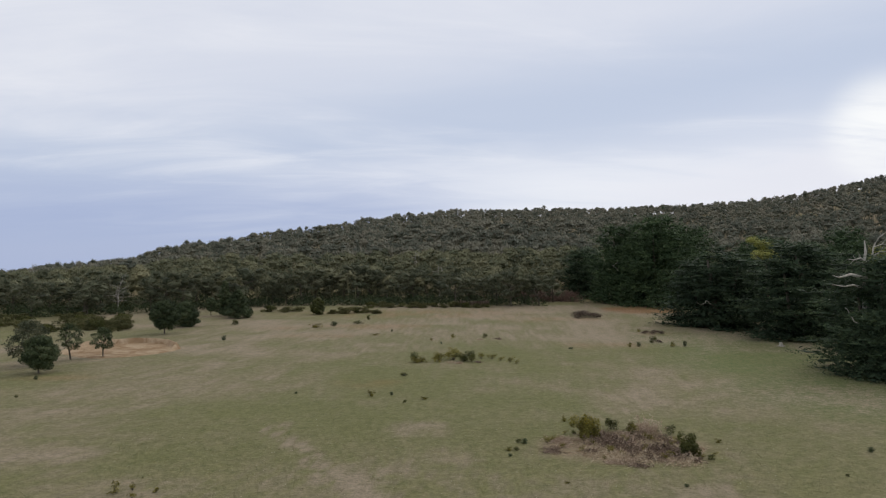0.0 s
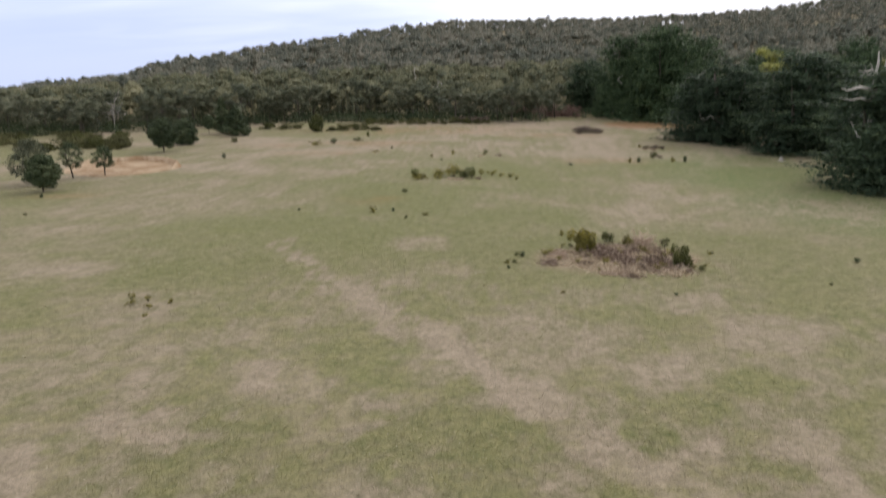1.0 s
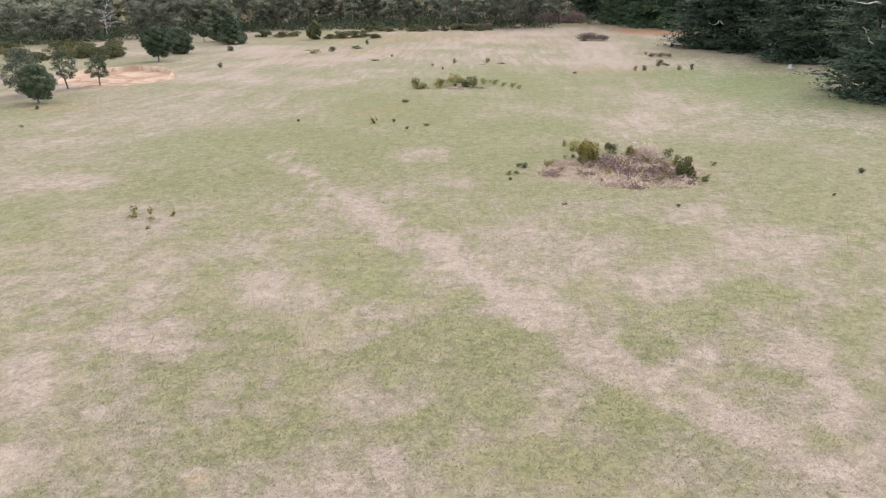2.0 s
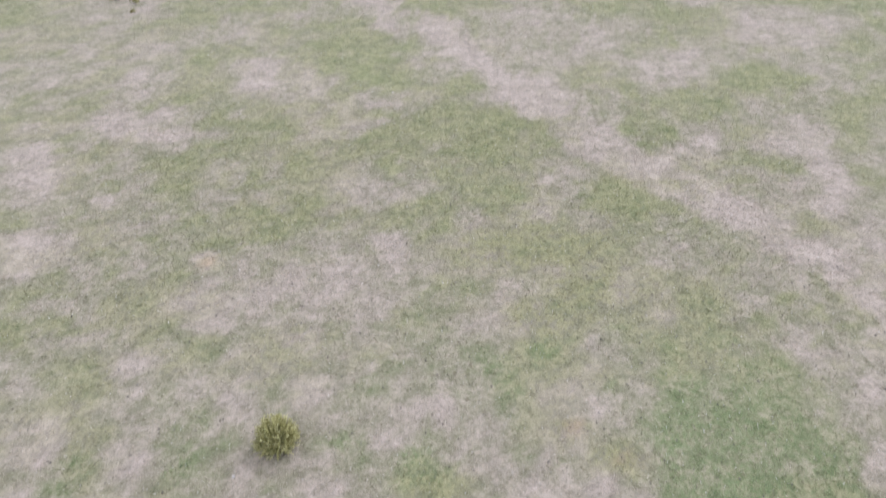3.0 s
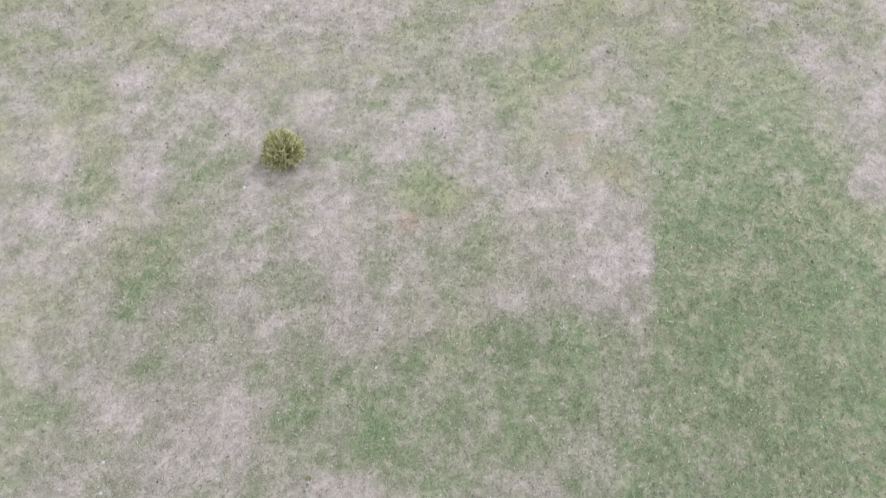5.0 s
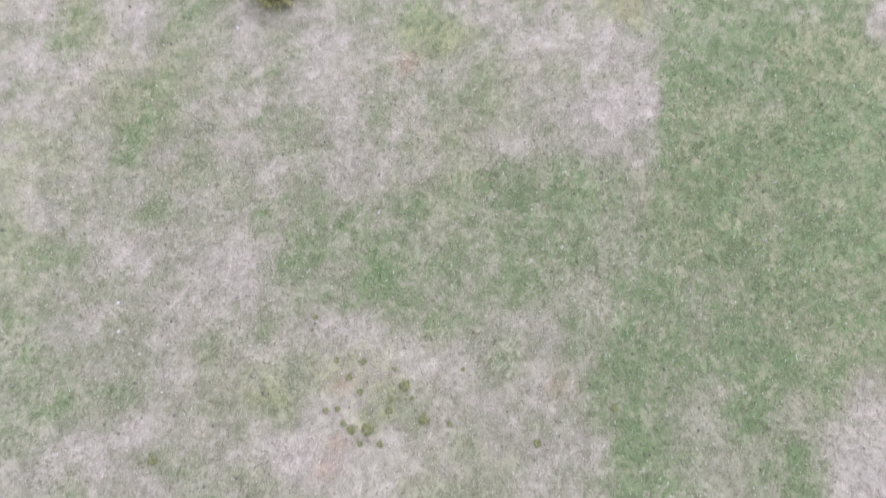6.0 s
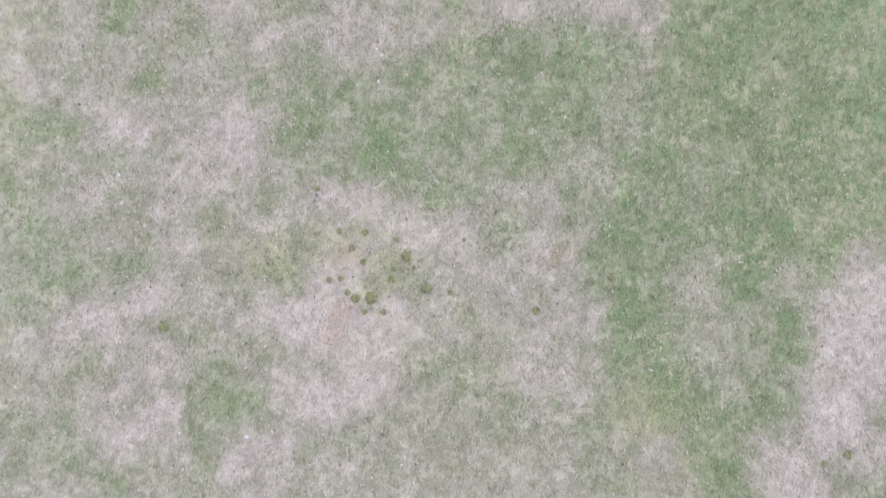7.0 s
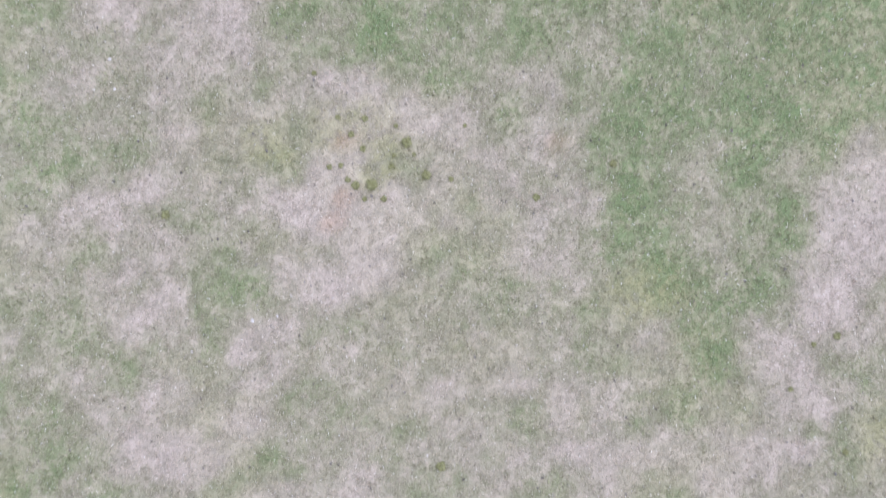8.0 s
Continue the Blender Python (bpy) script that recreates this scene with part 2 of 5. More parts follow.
def tube(points, radii, sides=6):
    """A bent, tapering tube with a closed tip, as vertices and triangles."""
    p, r = np.asarray(points, float), np.asarray(radii, float)
    way = np.gradient(p, axis=0)
    way /= np.linalg.norm(way, axis=1)[:, None] + 1e-9
    ref = np.where(np.abs(way[:, 2:3]) > 0.9, (1.0, 0.0, 0.0), (0.0, 0.0, 1.0))
    a = np.cross(way, ref)
    a /= np.linalg.norm(a, axis=1)[:, None] + 1e-9
    b = np.cross(way, a)
    ang = np.arange(sides) * 2 * np.pi / sides
    v = p[:, None] + r[:, None, None] * (np.cos(ang)[None, :, None] * a[:, None] + np.sin(ang)[None, :, None] * b[:, None])
    v = v.reshape(-1, 3)
    i, j = np.meshgrid(np.arange(len(p) - 1), np.arange(sides), indexing="ij")
    q0, q1 = i * sides + j, i * sides + (j + 1) % sides
    f = np.concatenate([np.stack([q0, q1, q1 + sides], -1).reshape(-1, 3), np.stack([q0, q1 + sides, q0 + sides], -1).reshape(-1, 3)])
    tip = np.arange(1, sides - 1)
    base = (len(p) - 1) * sides
    f = np.concatenate([f, np.stack([np.full(len(tip), base), base + tip, base + tip + 1], -1)])
    return v, f


def joined(pieces):
    vs, fs, k = [], [], 0
    for v, f in pieces:
        vs.append(v), fs.append(f + k)
        k += len(v)
    return np.concatenate(vs), np.concatenate(fs)


def tube_mesh(name, points, radii, mat, sides=6):
    v, f = tube(points, radii, sides)
    return mesh_of(name, v, f, mat, smooth=True)


def units(g, n):
    d = g.normal(size=(n, 3))
    return d / np.linalg.norm(d, axis=1)[:, None]


def leaves(g, centres, radii, n, size, flat=1.0, shell=0.55, tint=None, spread=0.25, skin=0.0, top=0.0):
    """n leaf sprays as single triangles, near the surface of soft clumps. flat below 1 lays them level, skin lays them along the clump's surface, top is the share kept to its upper half."""
    centres, radii = np.atleast_2d(centres), np.atleast_2d(radii)
    vol = np.prod(radii, axis=1) ** (2 / 3)
    k = g.choice(len(centres), n, p=vol / vol.sum())
    d = units(g, n)
    if top > 0:
        d[:, 2] = np.where(g.random(n) < top, np.abs(d[:, 2]), d[:, 2])
    pos = centres[k] + radii[k] * d * (shell + (1 - shell) * g.random((n, 1)) ** 0.6)
    a, b = units(g, n), units(g, n)
    if skin > 0:
        out = d / radii[k]
        out /= np.linalg.norm(out, axis=1)[:, None]
        a -= skin * (a * out).sum(1, keepdims=True) * out
        b -= skin * (b * out).sum(1, keepdims=True) * out
    a[:, 2] *= flat
    b[:, 2] *= flat
    s = size * (0.6 + 0.8 * g.random((n, 1)))
    v = np.stack([pos + a * s, pos + b * s, pos - (a + b) * s * 0.45], 1).reshape(-1, 3)
    base = g.random(len(centres))[k] if tint is None else np.asarray(tint)[k]
    t = np.repeat(np.clip(base + g.normal(size=n) * spread, 0, 1), 3)
    return v, np.arange(3 * n).reshape(-1, 3), t


def cores(g, centres, radii, tint, lump=0.22, swell=1.0, rough=False):
    """Lumpy closed cores of foliage that fill the clumps behind the leaf sprays, mostly tinted darker to paint the
    crown's inner shade; rough ones have six corners.
    """
    centres, radii = np.atleast_2d(centres), np.atleast_2d(radii) * swell
    p = (1 + 5**0.5) / 2
    if rough:
        v, reach = np.array([(1, 0, 0), (-1, 0, 0), (0, 1, 0), (0, -1, 0), (0, 0, 1), (0, 0, -1)], float), 1.5
    else:
        v, reach = np.array([(-1, p, 0), (1, p, 0), (-1, -p, 0), (1, -p, 0), (0, -1, p), (0, 1, p), (0, -1, -p), (0, 1, -p), (p, 0, -1), (p, 0, 1), (-p, 0, -1), (-p, 0, 1)]) / (1 + p * p) ** 0.5, 1.1
    k = len(v)
    near = np.linalg.norm(v[:, None] - v[None], axis=-1) < reach
    f = [(a, b, c) for a in range(k) for b in range(a + 1, k) for c in range(b + 1, k) if near[a, b] and near[b, c] and near[a, c]]
    f = np.array([t if np.dot(np.cross(v[t[1]] - v[t[0]], v[t[2]] - v[t[0]]), v[t[0]]) > 0 else t[::-1] for t in f])
    n = len(centres)
    bumps = 1 + lump * g.normal(size=(n, k, 1))
    turn = g.uniform(0, 2 * np.pi, n)
    co, si = np.cos(turn)[:, None], np.sin(turn)[:, None]
    q = np.stack([v[None, :, 0] * co - v[None, :, 1] * si, v[None, :, 0] * si + v[None, :, 1] * co, np.broadcast_to(v[None, :, 2], (n, k))], -1)
    pos = (centres[:, None] + radii[:, None] * q * bumps).reshape(-1, 3)
    return pos, (f[None] + (np.arange(n) * k)[:, None, None]).reshape(-1, 3), np.repeat(np.asarray(tint) * np.ones(n), k)


def merged(*sets):
    vs, fs, ts, k = [], [], [], 0
    for v, f, t in sets:
        vs.append(v), fs.append(f + k), ts.append(t)
        k += len(v)
    return np.concatenate(vs), np.concatenate(fs), np.concatenate(ts)


def crown_mesh(name, sets, mat):
    v, f, t = merged(*sets)
    v[:, 2] = np.maximum(v[:, 2], 0.02)
    return mesh_of(name, v, f, mat, (("tint", "FLOAT", t),))


def value_noise(x, y, seed):
    """Smooth lattice noise from 0 to 1."""
    xi, yi = np.floor(x).astype(np.int64), np.floor(y).astype(np.int64)
    u, w = x - xi, y - yi
    u, w = u * u * (3 - 2 * u), w * w * (3 - 2 * w)

    def h(a, b):
        q = (a * 374761393 + b * 668265263 + seed * 974711) & 0xFFFFFFFF
        q = ((q ^ (q >> 13)) * 1274126177) & 0xFFFFFFFF
        return ((q ^ (q >> 16)) & 0xFFFF) / 65535.0

    return (h(xi, yi) * (1 - u) + h(xi + 1, yi) * u) * (1 - w) + (h(xi, yi + 1) * (1 - u) + h(xi + 1, yi + 1) * u) * w


def fbm(x, y, seed, octaves=4, gain=0.5):
    total, amp, norm = 0.0, 1.0, 0.0
    for o in range(octaves):
        total = total + amp * value_noise(x * 2.03**o + 17.3 * o, y * 2.03**o - 9.1 * o, seed + o)
        norm, amp = norm + amp, amp * gain
    return total / norm


def smooth(t):
    t = np.clip(t, 0, 1)
    return t * t * (3 - 2 * t)


# ---- the lie of the land ----
RIDGE_AZ = (-60, -31, -25, -18, -10, -4, 2, 10, 18, 25, 31, 60)  # degrees from straight ahead
RIDGE_UP = (-0.030, -0.0215, -0.0070, 0.0090, 0.032, 0.048, 0.0545, 0.0570, 0.0570, 0.0665, 0.0875, 0.118)  # rise of the treetops over the eye's level
RIDGE_R = (430, 430, 470, 540, 660, 760, 820, 860, 880, 900, 920, 920)
WOOD_TOP = 10.0


def ridge(az):
    r1 = np.interp(az, RIDGE_AZ, RIDGE_R)
    return r1, EYE[2] + r1 * np.interp(az, RIDGE_AZ, RIDGE_UP) - WOOD_TOP


def height(x, y):
    """The ground's height: a level paddock, a dam's low bank, and the hill behind."""
    x, y = np.asarray(x, float), np.asarray(y, float)
    r, az = np.hypot(x, y), np.degrees(np.arctan2(x, y))
    r1, zr = ridge(az)
    t = (r - 245) / (r1 - 245)
    z = np.where(t < 1, zr * np.clip(t, 0, 1) ** 1.08, zr - 0.07 * (r - r1))
    z = np.maximum(z, -160) * smooth((75 - np.abs(az)) / 25)
    z = z + (fbm(x / 45, y / 45, 5, 3) - 0.5) * 5.0 * smooth((r - 250) / 150)
    return z


# patches of the paddock: x, y, half length, half width, turn in degrees and dryness
FIELDS = ((-6.5, 8.5, 6.3, 2.8, 177, 0.68), (-6, 4.8, 2.4, 1.9, 103, 0.68), (2.5, 5.6, 3.3, 1.6, 179, 0.2), (-2, 5.3, 2.5, 1.8, 177, 0.34), (2.5, 9.5, 2.3, 2.1, 0, 0.72), (-7.5, 11.3, 4.6, 2.2, 175, 0.62), (-4.3, 18.4, 3.2, 2.8, 131, 0.72), (-9.6, 1.4, 3.5, 1.9, 89, 0.46), (-8.2, 4, 1.5, 0.7, 179, 0.5), (-11.3, 13.9, 4.1, 2.4, 128, 0.5), (-10.5, 17.6, 2.3, 1.5, 161, 0.55), (-1.5, 1.9, 2.8, 1.5, 179, 0.8), (-4.7, 1.7, 1.1, 0.9, 173, 0.7))
LUSH_FIELD = ((7.5, 7.5, 5.8, 2.8, 81, 0.06), (8.2, 9.2, 3.7, 2.8, 41, 0.08))
DRY_CORNER = ((4, 9.5, 1.8, 0.9, 85, 0.97), (4, 9.6, 1.4, 0.9, 76, 0.97))
GREEN_UNDER = ((4.3, 1.5, 2.8, 1.2, 84, 0.22), (6, 0.9, 2, 1.4, 78, 0.3), (-7.4, 2.8, 1.1, 0.8, 174, 0.49), (-9.3, 1.7, 1.7, 1.1, 103, 0.5), (-9.5, 6.8, 0.9, 0.7, 108, 0.46), (-5.1, -0.2, 1, 0.7, 175, 0.5), (-9.4, -4.8, 1.5, 0.7, 0, 0.44), (-5.1, -0.9, 1, 0.7, 179, 0.5), (-7, -2.4, 1.4, 0.7, 179, 0.5), (-2, -2.4, 1.5, 0.7, 179, 0.5), (2.9, -1.2, 0.7, 0.6, 89, 0.35), (0.4, -0.4, 0.7, 0.5, 179, 0.35), (5.3, -0.5, 1.7, 1.3, 89, 0.3), (5, -3, 1, 0.8, 88, 0.42), (8.5, -4.5, 0.6, 0.4, 0, 0.35))
GREEN_NEAR = ((2, 6.9, 1.6, 1, 0, .12), (-2.2, 4.7, 1.7, 0.7, 179, .20), (0.1, 9.3, 0.9, 0.7, 89, .20), (-7.7, 8.8, 0.9, 0.7, 117, .40), (-5.3, 8.9, 0.6, 0.6, 0, .42), (8.7, 13.7, 1.9, 1.5, 29, .10), (9.6, 12, 1.1, 0.7, 9, .12), (7.7, 17.4, 1.6, 1.2, 64, .25), (6.9, 14.3, 1.4, 0.9, 71, .25), (2.2, 15.4, 1.3, 1, 3, .25), (-1, 16.2, 2.1, 1.1, 178, .40), (1.2, 14.2, 1.1, 1, 0, .36), (-0.4, 12, 1, 0.8, 93, .40), (0.1, 9.2, 0.7, 0.6, 179, .20))
GREEN_MID = ((4.2, 21.2, 2.5, 1.2, 0, .30), (-7.7, 15.9, 1.2, 0.9, 132, .34), (-13.9, 19.5, 1.3, 0.7, 118, .35), (-7.4, 12.3, 0.8, 0.7, 125, .40), (-9.4, 11.5, 0.8, 0.4, 112, .36), (-7.8, 9.5, 1, 0.8, 132, .42), (-6.2, 16.5, 0.8, 0.7, 128, .45), (1.5, 29.6, 2.6, 2.3, 85, .18), (-1.8, 28.9, 2.8, 2.2, 98, .28), (7.2, 24.1, 2, 1.6, 45, .20), (1.3, 24.7, 2, 1.6, 0, .26), (-1.1, 23, 1.5, 1.3, 170, .30), (-8.6, 30.1, 1.7, 1.3, 123, .28), (-6.4, 26.6, 2.2, 1.4, 170, .40), (-10.9, 26.3, 1.8, 1.3, 127, .34))
GREEN_FAR = ((-6.6, 22.5, 1, 0.8, 143, .40), (-18.2, 33.6, 1.7, 1.1, 147, .34), (-6, 39.6, 4.9, 2.8, 100, .32), (-12.3, 38.3, 2.9, 1.8, 112, .38), (16, 34.8, 2.3, 1.3, 7, .10), (11.9, 32.4, 2, 1.6, 27, .22), (9.1, 29.4, 1.9, 1.1, 72, .22), (18.3, 31, 2.8, 1.2, 61, .28), (0.9, 34.6, 1.3, 1.1, 90, .28), (3.2, 64.8, 6.2, 3.5, 87, .05), (-1.1, 48.2, 3.1, 1.9, 92, .28), (-4.9, 39.5, 3.5, 2.6, 104, .22), (26.6, 51.2, 6.1, 3.8, 46, .15), (11.6, 46, 2.3, 1.7, 12, .28), (-7.9, 41.9, 2.2, 1.8, 148, .30))
STRAW_UNDER = ((8.4, 0.4, 1.6, 1, 76, .80), (8.8, 1.9, 0.6, 0.5, 44, .82), (-2.4, 3.6, 0.7, 0.4, 178, .92), (-3.3, 1, 1.1, 0.5, 178, .97), (-2.5, -0.1, 1.7, 0.9, 178, .92), (-2.3, 1.8, 0.6, 0.3, 178, .92), (-0.4, 1, 0.7, 0.4, 179, .86), (-6, 2, 0.9, 0.6, 174, .88), (-6.7, 1.4, 0.7, 0.4, 176, .84), (-2.6, -0.5, 1.5, 0.6, 179, .90), (-6, -3.9, 2.1, 0.9, 179, .90), (-4.3, -2.6, 0.9, 0.9, 0, .76), (-6.6, -1.4, 0.6, 0.6, 0, .88), (-8.8, -2.9, 0.6, 0.6, 0, .80))
DRY_UNDER = ((-0.9, -3.2, 0.7, 0.5, 0, .88), (2.6, -3.4, 1, 0.7, 0, .92), (1.5, -2.7, 0.7, 0.4, 179, .86), (1.8, -0.1, 0.9, 0.6, 179, .77), (8.1, -0.1, 1, 0.9, 0, .86), (7.8, -1.5, 1.1, 0.4, 30, .94), (7.1, -3.2, 0.9, 0.8, 0, .86), (6.8, -4.8, 1, 0.6, 0, .82), (3.1, -4.7, 1, 0.5, 0, .72), (4.1, -2.6, 0.7, 0.6, 89, .60), (1.8, 1.5, 1.2, 1.2, 0, .70), (0.6, 2, 0.9, 0.7, 1, .72), (1.4, 0.3, 0.9, 0.7, 1, .72), (-7.5, -0.4, 1.6, 0.7, 178, .62), (-4.6, 2, 0.8, 0.7, 0, .70))
STRAW_NEAR = ((-9.7, 9.8, 1.1, 0.8, 107, 0.88), (-4.9, 9.8, 1.1, 0.8, 174, 0.86), (-3.5, 9.6, 0.8, 0.5, 176, 0.84), (2, 8.8, 1.4, 1, 0, 0.74), (-5, 4.5, 1.2, 0.6, 95, 0.8), (-1.4, 8, 1.2, 0.9, 177, 0.64), (2.4, 11.4, 0.9, 0.7, 3, 0.84), (1.1, 11.2, 0.7, 0.5, 0, 0.74), (-1.3, 12.6, 0.6, 0.5, 0, 0.97), (-4.2, 14.3, 0.7, 0.6, 158, 0.94), (-5.9, 14.2, 0.8, 0.6, 109, 0.8), (-0.8, 13.9, 0.6, 0.4, 178, 0.84), (-3, 11.3, 0.8, 0.5, 174, 0.84))
STRAW_MID = ((-2.1, 21.5, 0.7, 0.6, 172, .92), (-8.6, 20.5, 0.7, 0.5, 153, .92), (-8.3, 18.2, 1.1, 0.9, 142, .88), (-14.9, 21.3, 1.4, 1, 143, .95), (-9.8, 16, 1.2, 0.8, 161, .74), (-11.5, 12.3, 1.3, 0.9, 154, .84), (-8.6, 12.1, 0.8, 0.5, 169, .80), (-10.1, 9.9, 1.1, 0.7, 164, .88), (-4.6, 10, 1.6, 0.8, 176, .82), (11.1, 15.9, 1.2, 0.9, 45, .72), (12, 14.2, 0.9, 0.5, 58, .80), (10.9, 11.4, 0.7, 0.5, 51, .80), (6.4, 18.2, 1.5, 1, 74, .72), (2.9, 19.1, 1.3, 0.9, 1, .70), (-2.9, 19.7, 1.7, 1.2, 174, .80))
STRAW_FAR = ((11.6, 36.7, 2.7, 2, 12, .78), (8.4, 40.8, 3.9, 2.4, 2, .74), (4.7, 25, 1.2, 1, 67, .68), (-8.5, 35.6, 2.8, 2.2, 137, .92), (-14.1, 30.5, 2.5, 1.7, 152, .95), (-17.7, 26.9, 2.6, 1.3, 123, .92), (-15.2, 21.3, 1.6, 1, 141, .94), (-3.5, 25, 1.9, 1.6, 154, .74), (-5.3, 30.9, 2.3, 1.3, 100, .70), (-15.6, 35.2, 2, 1.4, 132, .74), (15.1, 28.7, 2.1, 1.3, 15, .88), (15.6, 25.6, 1.6, 0.7, 86, .94))
STRAW_BEYOND = ((5.5, 44.3, 2.9, 2.5, 13, .76), (19.7, 42.1, 4.5, 3, 23, .78), (17.3, 47.6, 3.1, 1.6, 65, .74), (-31.3, 57.7, 5.8, 2.6, 169, .78), (-2.4, 65.6, 3.1, 2.9, 0, .70), (-21.4, 46.4, 5.3, 3.2, 129, .72), (-24.8, 41.4, 3.2, 1.9, 152, .74), (0.6, 56.6, 2.2, 1.6, 176, .70), (-30.9, 83.2, 8.2, 4.9, 162, .60))
PALE_TRACK = ((-0.6, 41.5, 2.2, 0.8, 108, 0.9), (1.8, 37.6, 2.2, 0.8, 112, 0.88), (4.1, 33.2, 2.8, 1.4, 112, 0.97), (6.2, 28.9, 2.3, 1.2, 112, 0.92), (10.2, 24.5, 2.4, 1.3, 121, 0.97), (11.5, 22.1, 1, 0.8, 121, 0.97), (12.7, 20.1, 1.4, 0.6, 118, 0.9), (13.4, 18.3, 1.2, 0.5, 119, 0.88), (10.8, 27.8, 1.7, 1.2, 55, 0.86), (-5.7, 49.6, 4.8, 1.3, 109, 0.94), (-3.5, 43.9, 2.5, 0.8, 105, 0.88), (0, 41.8, 2.2, 1.1, 112, 0.92), (8.1, 26.2, 2.1, 1.1, 117, 0.92))
VERGE = ((58, 113, 9, 14), (53, 131, 8, 10), (50, 82, 17, 18), (45, 104, 14, 13), (43, 127, 10, 16))
GOLDEN = ((-2.0, 2.4, 1.0, 0.6), (-4.2, 2.2, 0.6, 0.5), (4.0, -1.0, 0.8, 0.7), (3.3, 17.5, 1.6, 1.0), (8.5, 26, 2.0, 1.5), (3.0, 21, 3.5, 1.6), (9.5, -4.0, 1.0, 0.7), (4.9, 18.8, 1.7, 1.0), (3.2, 12.9, 0.9, 0.6), (4.4, 11.9, 0.8, 0.5), (-0.4, 11.2, 0.9, 0.6), (-8.4, 20.5, 0.7, 0.5), (-1.8, 1.7, 0.7, 0.5), (-2.7, 2.7, 0.7, 0.5))
TRACK = ((-15.0, 66.0), (-7.7, 51.1), (-3.7, 46.7), (0.3, 40.4), (4.5, 33.4), (7.6, 28.2), (11.2, 22.6), (13.7, 18.3), (16.5, 13.5))


def blobs(x, y, patches, edge=0.38):
    best = np.zeros_like(x)
    for cx, cy, rx, ry in patches:
        e = np.hypot((x - cx) / rx, (y - cy) / ry)
        best = np.maximum(best, smooth((1.0 + edge - e) / (2 * edge)))
    return best


def paint(dry, x, y, patches, edge, power):
    """Draw the turf's dryness towards that of each patch in turn."""
    for cx, cy, a, b, turn, value in patches:
        near = np.flatnonzero((np.abs(x - cx) < 1.6 * a) & (np.abs(y - cy) < 1.6 * a))
        co, si = math.cos(radians(turn)), math.sin(radians(turn))
        u = np.abs((x[near] - cx) * co + (y[near] - cy) * si) / a
        v = np.abs((y[near] - cy) * co - (x[near] - cx) * si) / b
        share = smooth((1.0 + edge - (u**power + v**power) ** (1 / power)) / (2 * edge))
        dry[near] += (value - dry[near]) * share
    return dry


